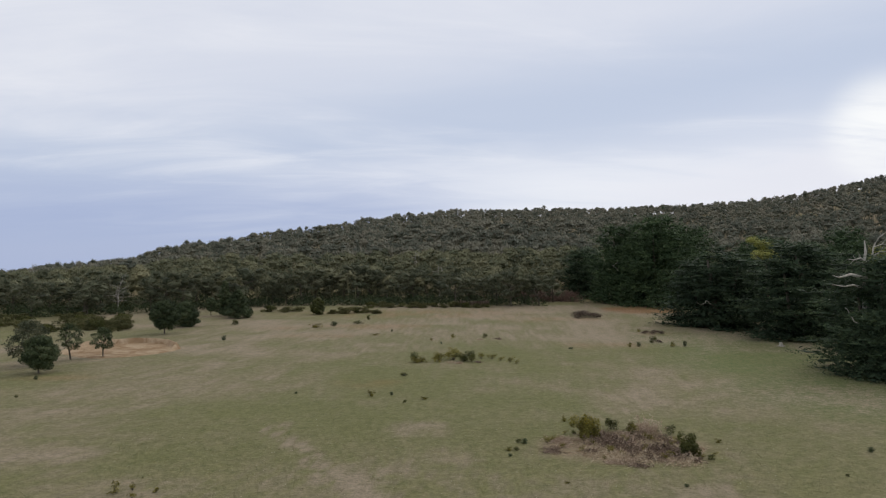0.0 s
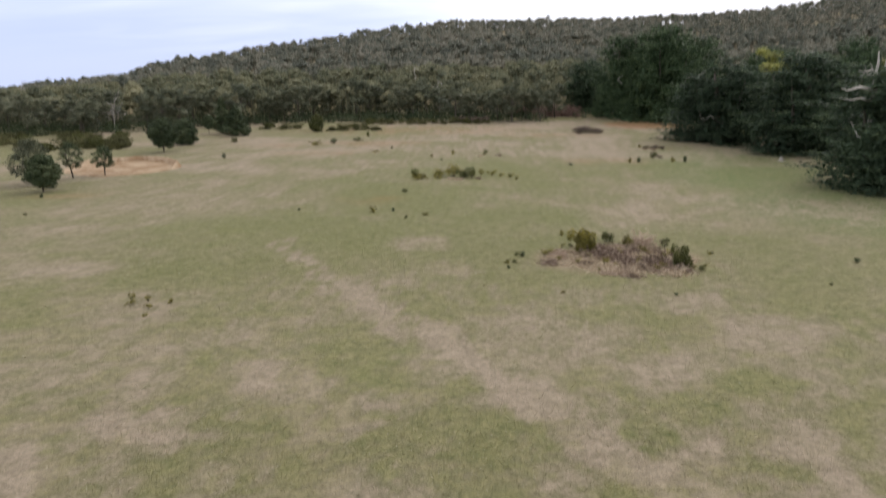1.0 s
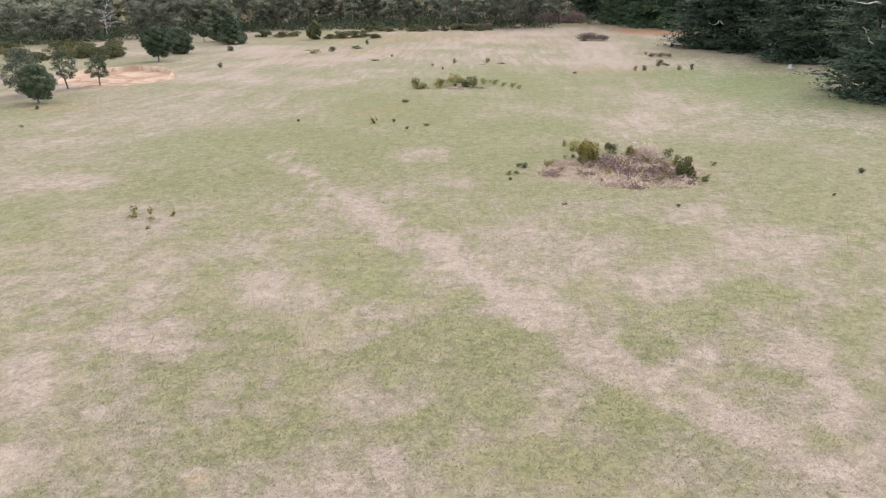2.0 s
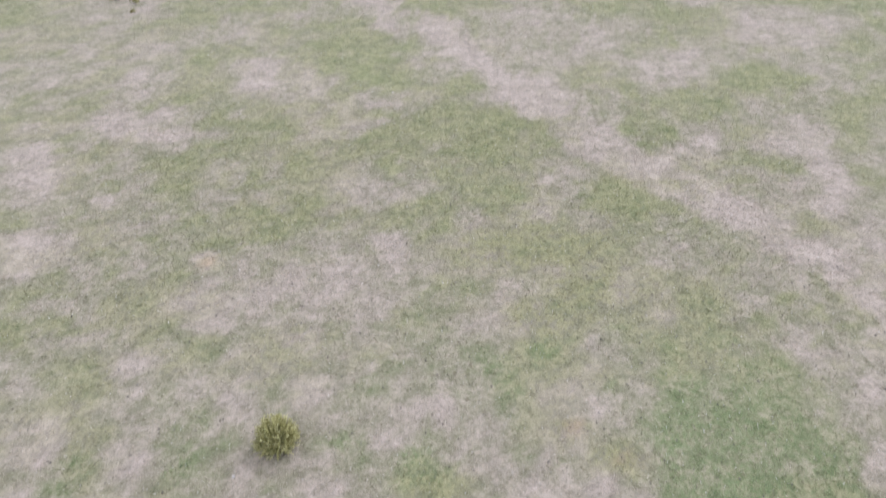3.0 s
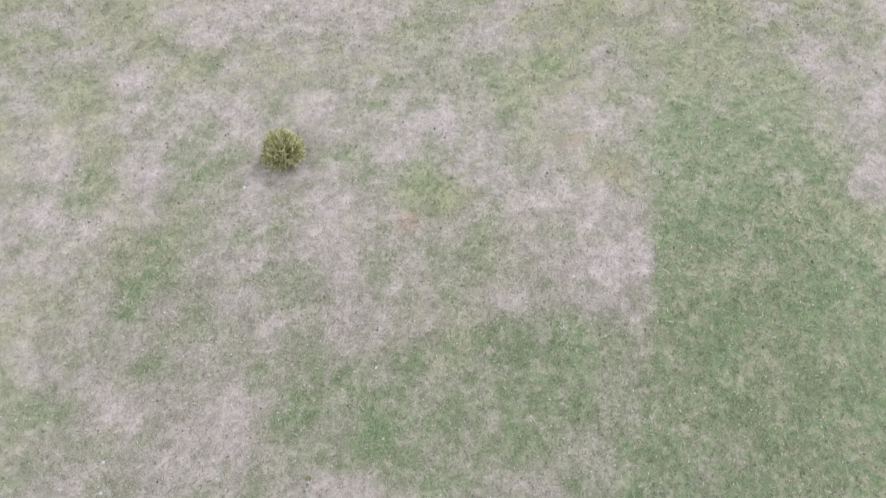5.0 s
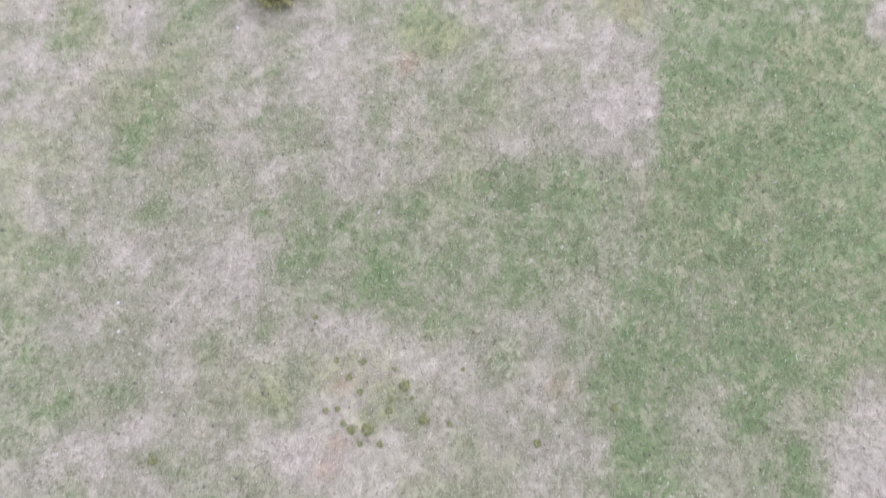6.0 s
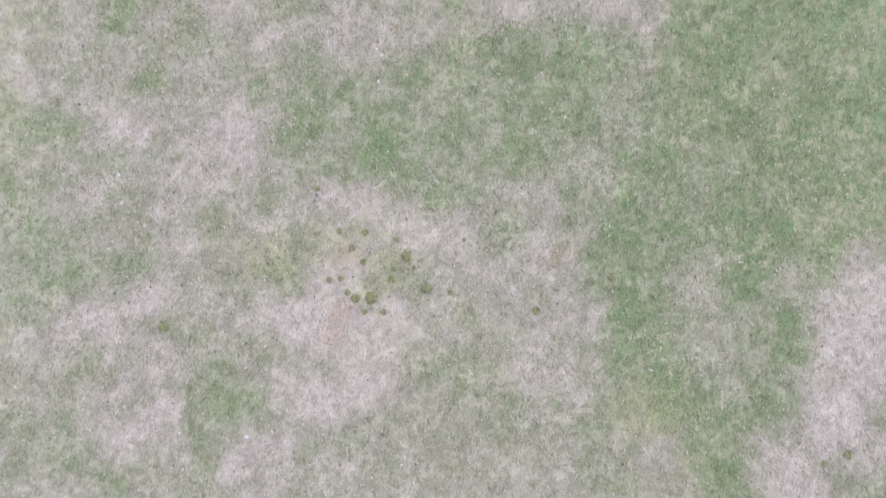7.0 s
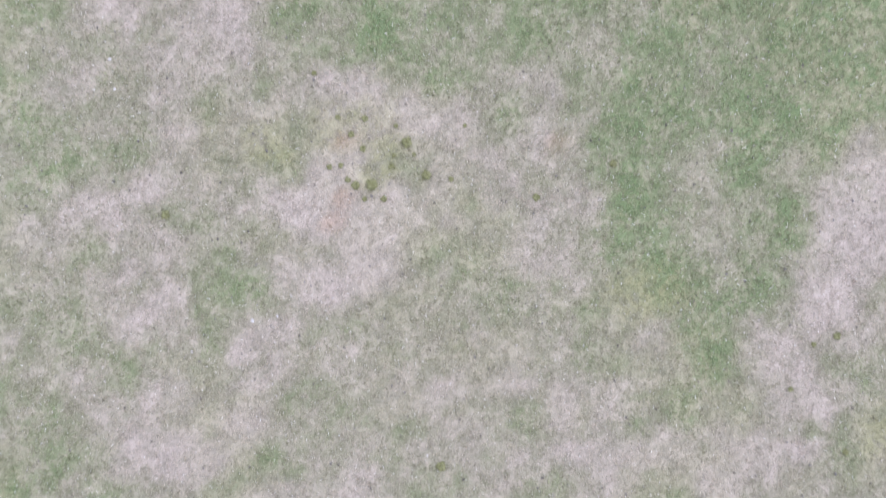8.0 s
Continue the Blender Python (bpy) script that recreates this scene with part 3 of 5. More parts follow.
def cover(x, y):
    """What covers the ground at each place: dry, lush, bare and rusty shares."""
    x, y = np.asarray(x, float), np.asarray(y, float)
    far = np.hypot(x, y)
    stir = 0.9 + 0.025 * np.minimum(far, 70)
    wx = x + (fbm(x / 1.1, y / 1.1, 21, 6, 0.62) - 0.5) * stir
    wy = y + (fbm(x / 1.1, y / 1.1, 31, 6, 0.62) - 0.5) * stir
    n1, n2, n3 = fbm(x / 4.5, y / 4.5, 3, 6, 0.62), fbm(x / 0.9, y / 0.9, 8, 5, 0.65), fbm(x / 34, y / 22, 11, 5, 0.6)
    dry = 0.54 + (n1 - 0.5) * 0.5
    n5 = fbm(x / 9, y / 9, 17, 5, 0.65)
    dry = dry - 0.30 * smooth((far - 40) / 25) + 0.20 * smooth((far - 80) / 50) + ((n3 - 0.5) * 1.9 + (n5 - 0.5) * 1.3) * smooth((far - 40) / 50)
    dry = paint(dry, wx, wy, FIELDS, 0.40, 2.5)
    dry = paint(dry, wx, wy, LUSH_FIELD, 0.14, 5)
    dry = paint(dry, wx, wy, DRY_CORNER, 0.18, 4)
    for patches in (GREEN_UNDER, GREEN_NEAR, GREEN_MID, GREEN_FAR, STRAW_UNDER, DRY_UNDER, STRAW_NEAR, STRAW_MID, STRAW_FAR, STRAW_BEYOND):
        dry = paint(dry, wx, wy, patches, 0.42, 2)
    dry = 0.51 + (dry - 0.51) * (0.70 + 0.14 * smooth((far - 12) / 10))
    d = np.full_like(x, 1e9)
    for (ax, ay), (bx, by) in zip(TRACK[:-1], TRACK[1:]):
        k = np.clip(((wx - ax) * (bx - ax) + (wy - ay) * (by - ay)) / ((bx - ax) ** 2 + (by - ay) ** 2), 0, 1)
        d = np.minimum(d, np.hypot(wx - ax - k * (bx - ax), wy - ay - k * (by - ay)))
    trail = smooth((1.9 - d) / 1.4) * smooth((n2 - 0.2) / 0.4)
    dry = np.maximum(dry, 0.82 * trail)
    dry = paint(dry, wx, wy, PALE_TRACK, 0.42, 2)
    dry = np.maximum(dry, 0.6 * trail)
    n4 = fbm(x / 0.33, y / 0.33, 14, 3, 0.6)
    rag = 0.45 + 0.55 * smooth((dry - 0.15) / 0.25)
    dry = dry + rag * ((n2 - 0.5) * 1.05 + (n4 - 0.5) * 0.30 * smooth((30 - far) / 12) + (n1 - 0.5) * 0.20)
    verge = blobs(wx, wy, VERGE)
    lush = np.maximum(smooth((0.54 - dry) / 0.52) * (0.85 * smooth((21 - far) / 9) + 0.20 * smooth((70 - far) / 30)), 0.95 * verge)
    bare = 0.42 * smooth((dry - 0.54) / 0.46)
    mound = np.hypot((wx - 14.6) / 7.2, (wy - 59.5) / 4.6)
    rust = 0.12 * smooth((1.15 - mound) / 0.35)
    dry = np.maximum(dry, 0.85 * smooth((1.2 - mound) / 0.4))
    rust = np.maximum(rust, 0.62 * smooth((1.1 - np.hypot((x - 52) / 10.5, (y - 194) / 12)) / 0.3))
    for cx, cy, sx, sy in ((-14, 152, 16, 6), (-48, 92, 6, 2.5), (27, 122, 9, 4), (40, 139, 7, 3), (-9, 88, 5, 2.5), (24, 168, 16, 6), (-22, 136, 10, 4), (-8, 182, 34, 14), (-34, 150, 8, 4)):
        rust = np.maximum(rust, 0.27 * smooth((1.2 - np.hypot((x - cx) / sx, (y - cy) / sy)) / 0.9) * smooth((n1 - 0.3) / 0.3))
    for cx, cy, s in ((-8.48, 20.37, 0.40), (4.51, 11.91, 0.42), (3.33, 13.00, 0.36), (-1.17, 10.34, 0.40), (-6.62, 7.38, 0.32), (-2.50, 2.37, 0.28), (-2.56, 1.09, 0.32), (-2.78, 0.56, 0.30), (2.14, 2.27, 0.32)):
        rust = np.maximum(rust, 0.27 * smooth((1.1 - np.hypot(x - cx, y - cy) / s) / 0.8) * smooth((n2 - 0.3) / 0.3))
    under = smooth((far - 212) / 20)
    rust = np.maximum(rust, 0.12 * under * (np.abs(np.degrees(np.arctan2(x, y))) < 70))
    gold = np.maximum(0.6 * smooth((0.52 - dry) / 0.25) * smooth((far - 14) / 8) * smooth((80 - far) / 30), np.maximum(0.55 * smooth((fbm(x / 2.6, y / 2.6, 55, 5, 0.6) - 0.51) / 0.12) * (0.45 + 0.55 * smooth((far - 9) / 8)), 0.75 * blobs(wx, wy, GOLDEN))) * (1 - 0.8 * trail) * (0.25 + 0.75 * smooth((75 - far) / 40)) * smooth((160 - far) / 60)
    return np.stack([np.clip(dry, 0, 0.95), lush * (1 - trail), np.clip(bare, 0, 1), np.clip(rust, 0, 1), gold], -1)


def steps(fine, until, growth, limit):
    out, p = [0.0], 0.0
    while p < limit:
        p += fine + growth * max(0.0, p - until)
        out.append(p)
    return np.array(out)


def build_ground():
    side = steps(0.29, 13, 0.045, 3000)
    xs = np.concatenate([-side[:0:-1], side])
    ys = np.concatenate([-steps(0.27, 7, 0.12, 3000)[:0:-1], steps(0.29, 24, 0.036, 3000)])
    X, Y = np.meshgrid(xs, ys)
    x, y = X.ravel(), Y.ravel()
    z = height(x, y) + (fbm(x / 3, y / 3, 41, 3) - 0.5) * 0.16 * smooth((200 - np.hypot(x, y)) / 50)
    i, j = np.meshgrid(np.arange(len(ys) - 1), np.arange(len(xs) - 1), indexing="ij")
    a = i * len(xs) + j
    f = np.stack([a, a + 1, a + len(xs) + 1, a + len(xs)], -1).reshape(-1, 4)
    c = cover(x, y)
    me = mesh_of("ground", np.stack([x, y, z], -1), f, M_GROUND, (("cover", "FLOAT_COLOR", c[:, :4]), ("gold", "FLOAT", c[:, 4])), smooth=True)
    tagged(new("ground", me), "grazed paddock with patchy green and straw-dry turf below a wooded hill", "ground", kind="structure")


def soil(x, y):
    return height(x, y) + (fbm(np.asarray(x, float) / 3, np.asarray(y, float) / 3, 41, 3) - 0.5) * 0.16 * smooth((200 - np.hypot(x, y)) / 50)


def build_grass():
    """Short turf: tufts of bent blades, dense under the drone and thinner farther out."""
    g = rng_of(7)
    zones = ((132000, -12.5, 12.5, -7.0, 14.0, 0.060, 0.17), (72000, -21, 21, 11.0, 36.0, 0.070, 0.20), (46000, -36, 36, 28.0, 72.0, 0.085, 0.18))
    vs, cs = [], []
    for n, x0, x1, y0, y1, size, girth in zones:
        x, y = g.uniform(x0, x1, n), g.uniform(y0, y1, n)
        c = cover(x, y)
        edge = np.minimum(np.minimum(y - y0, y1 - y) / (0.3 * (y1 - y0)), np.minimum(x - x0, x1 - x) / (0.2 * (x1 - x0)))
        keep = (g.random(n) > 0.5 * c[:, 2]) & (g.random(n) < np.where(y < 0, 1.0, edge))
        x, y, c = x[keep], y[keep], c[keep]
        z = soil(x, y)
        for blade in range(3):
            ang, lean = g.uniform(0, 2 * np.pi, len(x)), g.uniform(0.75, 1.45, len(x))
            ln = size * g.uniform(0.5, 1.4, len(x)) * (1.15 - 0.35 * c[:, 0] + 0.3 * c[:, 1])
            dx, dy = np.cos(ang), np.sin(ang)
            w = size * girth
            bx, by = x + g.normal(size=len(x)) * size * 0.4, y + g.normal(size=len(x)) * size * 0.4
            tip = np.stack([bx + dx * ln * np.sin(lean), by + dy * ln * np.sin(lean), z + ln * np.cos(lean) + 0.004], -1)
            l = np.stack([bx - dy * w, by + dx * w, z - 0.005], -1)
            r = np.stack([bx + dy * w, by - dx * w, z - 0.005], -1)
            vs.append(np.stack([l, r, tip], 1).reshape(-1, 3))
            cs.append(np.repeat(c, 3, axis=0))
    v, c = np.concatenate(vs), np.concatenate(cs)
    me = mesh_of("grass", v, np.arange(len(v)).reshape(-1, 3), M_GRASS, (("cover", "FLOAT_COLOR", c[:, :4]), ("gold", "FLOAT", c[:, 4])))
    tagged(new("grass", me), "short patchy green and straw-coloured paddock grass", "grass", kind="stuff")


build_ground()


# ---- the wooded hill ----
def wood_prototype(seed, n, clumps, size, low):
    """A gum tree of the far wood, one metre wide and high: billowing domes of foliage at several heights, over bare stems."""
    g = rng_of(seed)
    ang, out = np.arange(clumps) * 2.4 + g.uniform(-0.5, 0.5, clumps), 0.30 * np.sqrt((np.arange(clumps) + 0.15) / clumps)
    c = np.stack([np.cos(ang) * out, np.sin(ang) * out, 0.84 - 1.6 * out**2 + g.uniform(-0.07, 0.05, clumps)], -1)
    lower = np.arange(clumps) % 3 == 2
    c[lower, 2] -= (1 - low) * g.uniform(0.12, 0.36, lower.sum())
    wide = g.uniform(0.11, 0.22, clumps) * (9 / clumps) ** 0.35
    r = np.stack([wide, wide, wide * g.uniform(0.55, 0.95, clumps)], -1)
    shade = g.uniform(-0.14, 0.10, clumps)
    # cores a step darker than their sprays: shade within the crown, coloured in
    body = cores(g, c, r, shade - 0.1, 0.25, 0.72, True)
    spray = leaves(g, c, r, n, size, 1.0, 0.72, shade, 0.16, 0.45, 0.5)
    stems = []
    for k in range(2 if clumps > 4 else 1):
        tv, tf = tube([(0.03 * k, 0, 0), (c[k][0] * 0.4, c[k][1] * 0.4, 0.4), c[k]], (0.022, 0.016, 0.006), 3)
        stems.append((tv, tf, np.full(len(tv), 0.5)))
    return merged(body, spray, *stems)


def build_wood():
    g = rng_of(19)
    protos = [[wood_prototype(100 + 10 * k + s, n, c, size, low) for s in range(5)] for k, (n, c, size, low) in enumerate(((270, 12, 0.039, 0.05), (74, 8, 0.060, 0.30), (54, 6, 0.066, 0.40)))]
    bands = ((216, 330, 5.7, 0), (330, 540, 6.2, 1), (540, 960, 7.5, 2))
    for r0, r1, gap, level in bands:
        az_half = 33.5
        n = int(radians(2 * az_half) / 2 * (r1 * r1 - r0 * r0) / (gap * gap))
        r = np.sqrt(g.uniform(r0 * r0, r1 * r1, n))
        az = g.uniform(-az_half, az_half, n)
        x, y = r * np.sin(np.radians(az)), r * np.cos(np.radians(az))
        top = ridge(az)[0] + 12
        keep = (r < top) & ~((r < 262) & (az > 8)) & ~((r < 236) & (az > -13) & (az < 9) & (g.random(n) < 0.3))
        x, y, az = x[keep], y[keep], az[keep]
        z = height(x, y) - 0.1
        tall = (6.6 + 5.2 * g.random(len(x))) * (1 - 0.16 * smooth((-az - 16) / 10)) * (0.85 + 0.3 * value_noise(x / 60, y / 60, 77))
        wide = tall * g.uniform(0.62, 1.10, len(x))
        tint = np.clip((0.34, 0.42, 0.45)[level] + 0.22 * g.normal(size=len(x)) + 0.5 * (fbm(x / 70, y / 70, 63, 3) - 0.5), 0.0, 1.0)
        turn, kind = g.uniform(0, 2 * np.pi, len(x)), g.integers(0, 5, len(x))
        vs, fs, ts, k = [], [], [], 0
        for s in range(5):
            pv, pf, pt = protos[level][s]
            m = np.flatnonzero(kind == s)
            co, si = np.cos(turn[m])[:, None], np.sin(turn[m])[:, None]
            px = (pv[:, 0] * co - pv[:, 1] * si) * wide[m][:, None] + x[m][:, None]
            py = (pv[:, 0] * si + pv[:, 1] * co) * wide[m][:, None] + y[m][:, None]
            pz = pv[:, 2] * tall[m][:, None] + z[m][:, None]
            vs.append(np.stack([px, py, pz], -1).reshape(-1, 3))
            fs.append((pf[None] + (np.arange(len(m)) * len(pv))[:, None, None]).reshape(-1, 3) + k)
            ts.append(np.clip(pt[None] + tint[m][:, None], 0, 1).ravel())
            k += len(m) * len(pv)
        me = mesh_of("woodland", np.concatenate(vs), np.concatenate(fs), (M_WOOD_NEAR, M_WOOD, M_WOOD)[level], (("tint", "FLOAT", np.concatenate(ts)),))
        tagged(new("woodland", me), "olive-green eucalypt woodland covering the hillside", "woodland", kind="stuff")


build_wood()


# ---- trees ----
def limb_path(g, start, way, length, bend=0.25, n=5):
    p = [np.array(start, float)]
    d = np.array(way, float)
    d /= np.linalg.norm(d)
    for _ in range(n):
        d = d + g.normal(size=3) * bend * 0.5
        d /= np.linalg.norm(d)
        p.append(p[-1] + d * length / n)
    return np.array(p)


def eucalypt(seed, tall, wide, label, mat=M_EUC, bark=M_BARK, sprays=4200, name="eucalypt_tree", bole=0.22, group="trees along the wood's edge", size=0.20):
    g = rng_of(seed)
    tree = thing(name, label, "tree", group)
    trunk = limb_path(g, (0, 0, -0.1), (0.05 * g.normal(), 0.05 * g.normal(), 1), tall * 0.72, 0.12, 7)
    part("trunk", tube_mesh("trunk", trunk, np.linspace(tall * 0.024, tall * 0.007, len(trunk)), bark, 8), tree)
    centres, radii = [], []
    for k in range(9):
        s = trunk[2 + k % 5]
        ang = k * 2.4 + g.uniform(-0.4, 0.4)
        reach = wide * g.uniform(0.28, 0.46)
        up = g.uniform(0.35, 1.0)
        path = limb_path(g, s, (math.cos(ang), math.sin(ang), up), reach * 1.1, 0.35)
        part("limb", tube_mesh("limb", path, np.linspace(tall * 0.010, tall * 0.003, len(path)), bark, 5), tree)
        centres += [path[-1], path[-3] + g.normal(size=3) * 0.3]
        radii += [np.array((1, 1, 0.62)) * wide * g.uniform(0.14, 0.21), np.array((1, 1, 0.6)) * wide * g.uniform(0.11, 0.17)]
    centres += [trunk[-1], trunk[-2]]
    radii += [np.array((1, 1, 0.8)) * wide * 0.2] * 2
    c = np.array(centres)
    c[:, 2] = np.maximum(c[:, 2], tall * bole)
    c[:, 2] *= tall * 0.9 / max(c[:, 2].max(), 1e-3)
    part("crown", crown_mesh("crown", [leaves(g, c, np.array(radii), sprays, size, 1.0, 0.78, skin=0.6), cores(g, c, np.array(radii), g.uniform(0.1, 0.5, len(c)), 0.3, 0.62)], mat), tree, kind="stuff")
    return tree


def cypress(seed, tall, wide, label, mat=M_CYP, sprays=38000, plump=1.0):
    """A broad old cypress: level plates of dark foliage in tiers, the lowest sweeping to the ground."""
    g = rng_of(seed)
    tree = thing("cypress_tree", label, "tree", "cypresses along the paddock")
    trunk = limb_path(g, (0, 0, -0.1), (0, 0, 1), tall * 0.86, 0.08, 8)
    part("trunk", tube_mesh("trunk", trunk, np.linspace(tall * 0.045, tall * 0.008, len(trunk)), M_BARK, 9), tree)
    centres, radii = [], []
    leaders = 4
    for lead in range(leaders):
        turn = lead * 1.6 + g.uniform(-0.3, 0.3)
        out = 0.0 if lead == 0 else wide * g.uniform(0.17, 0.25)
        lx, ly, top = math.cos(turn) * out, math.sin(turn) * out, tall * (1.0 if lead == 0 else g.uniform(0.82, 0.97))
        if lead:
            s = trunk[1 + lead % 3]
            stem = np.array([s, (lx * 0.7, ly * 0.7, s[2] + 0.25 * (top - s[2])), (lx, ly, top * 0.9)])
            part("limb", tube_mesh("limb", stem, (tall * 0.022, tall * 0.015, 0.04), M_BARK, 7), tree)
        tiers = 12
        for k in range(tiers):
            h = 0.035 + 0.93 * k / (tiers - 1)
            reach = wide * 0.315 * (1.0 - 0.72 * max(0.0, (h - 0.2) / 0.8) ** 3.6) * g.uniform(0.70, 1.16)
            plates = max(3, int((2.5 + reach * 1.05) * (1.45 if plump > 1.5 else 1.1)))
            for q in range(plates):
                ang = q * 2 * np.pi / plates + k * 1.7 + g.uniform(-0.4, 0.4)
                far = reach * g.uniform(0.55, 1.18)
                z = top * h + g.uniform(-1.2, 1.2)
                for f, rr in ((0.95, 0.085), (0.60, 0.11)):
                    w = wide * rr * g.uniform(0.45, 1.35) * (0.75 + 0.25 * (1 - h)) * (0.78 if plump > 1.5 else 1.0)
                    droop = -0.55 * (f - 0.5) if h < 0.3 else 0.3 * (f - 0.6)
                    centres.append((lx + math.cos(ang) * far * f, ly + math.sin(ang) * far * f, max(0.25, z + droop * 1.5)))
                    radii.append((w, w, w * plump * g.uniform(0.20, 0.38)))
        centres.append((lx, ly, top * 0.965))
        radii.append((wide * 0.10, wide * 0.10, tall * 0.03))
    for k in range(2):
        ang = 2.6 * k + g.uniform(0, 1.0)
        far = wide * g.uniform(0.40, 0.50)
        s = trunk[3 + k]
        path = limb_path(g, s + np.array((math.cos(ang), math.sin(ang), 0)) * far * 0.55, (math.cos(ang), math.sin(ang), g.uniform(0.0, 0.5)), far * 0.55, 0.8, 8)
        part("dead_limb", tube_mesh("dead_limb", path, np.linspace(0.10, 0.02, len(path)), M_PALE_BARK, 5), tree, "bleached dead limb")
    c, r = np.array(centres), np.array(radii)
    # inner leaves and cores get the darkest tint, the crown's inner shade as colour
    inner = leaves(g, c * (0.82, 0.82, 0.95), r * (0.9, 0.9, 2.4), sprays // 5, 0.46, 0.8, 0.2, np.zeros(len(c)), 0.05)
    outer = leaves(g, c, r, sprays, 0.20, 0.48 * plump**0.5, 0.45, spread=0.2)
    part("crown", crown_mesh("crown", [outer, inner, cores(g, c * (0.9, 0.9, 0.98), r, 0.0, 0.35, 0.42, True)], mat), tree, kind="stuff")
    return tree


def young_tree(seed, tall, wide, low, label, sprays=13000, mat=M_DARK, size=0.17, thin=False, cone=False):
    """A small paddock tree with a short stem and a dense, lumpy, dark crown."""
    g = rng_of(seed)
    tree = thing("paddock_tree", label, "tree", "trees on the paddock")
    trunk = limb_path(g, (0, 0, -0.1), (0, 0, 1), tall * 0.8, 0.12, 6)
    part("trunk", tube_mesh("trunk", trunk, np.linspace(tall * 0.026, 0.03, len(trunk)), M_BARK, 8), tree)
    centres, radii = [], []
    count = 34 if thin else 46
    for k in range(count):
        h = low + (0.97 - low) * (k + 0.5) / count
        t = (h - low) / (1 - low)
        reach = wide * 0.5 * ((1.02 - t) ** 0.8 if cone else math.sin(math.pi * min(0.97, 0.16 + 0.80 * t))) * g.uniform(0.5, 0.95)
        ang = k * 2.4
        c = (math.cos(ang) * reach, math.sin(ang) * reach, tall * h)
        if k % 3 == 0:
            s = trunk[min(5, 1 + int(5 * h))]
            path = np.array([s, (s + np.array(c)) / 2 + (0, 0, 0.15), np.array(c)])
            part("limb", tube_mesh("limb", path, (tall * 0.010, tall * 0.007, 0.015), M_BARK, 5), tree)
        w = wide * (0.15 if thin else 0.17) * g.uniform(0.65, 1.3) * (1.15 - 0.75 * t if cone else 1.0)
        centres.append(c)
        radii.append((w, w, w * 0.72))
    # the cores' low tint paints a shaded inside behind the sprays
    part("crown", crown_mesh("crown", [leaves(g, np.array(centres), np.array(radii), sprays, size, 1.0, 0.1 if thin else 0.4, skin=0.0 if thin else 0.4)] + ([] if thin else [cores(g, np.array(centres), np.array(radii), 0.25, 0.2, 0.72)]), mat), tree, kind="stuff")
    return tree


def dead_tree(seed, tall, label, limbs=9, spread=0.45):
    g = rng_of(seed)
    tree = thing("dead_tree", label, "tree")
    trunk = limb_path(g, (0, 0, -0.1), (0.04, 0, 1), tall * 0.95, 0.14, 9)
    part("trunk", tube_mesh("trunk", trunk, np.linspace(tall * 0.015, 0.03, len(trunk)), M_PALE_BARK, 7), tree)
    for k in range(limbs):
        s = trunk[3 + k % 6]
        ang = k * 2.4 + g.uniform(-0.5, 0.5)
        path = limb_path(g, s, (math.cos(ang), math.sin(ang), g.uniform(0.1, 0.9)), tall * spread * g.uniform(0.5, 1.0), 0.5, 6)
        limb = part("limb", tube_mesh("limb", path, np.linspace(tall * 0.008, 0.015, len(path)), M_PALE_BARK, 5), tree)
        for b in (2, 4):
            tw = limb_path(g, path[b], path[b] - path[b - 1] + g.normal(size=3) * 0.5, tall * 0.12, 0.5, 4)
            part("twig", tube_mesh("twig", tw, np.linspace(tall * 0.0045, 0.01, len(tw)), M_PALE_BARK, 4), limb)
    return tree


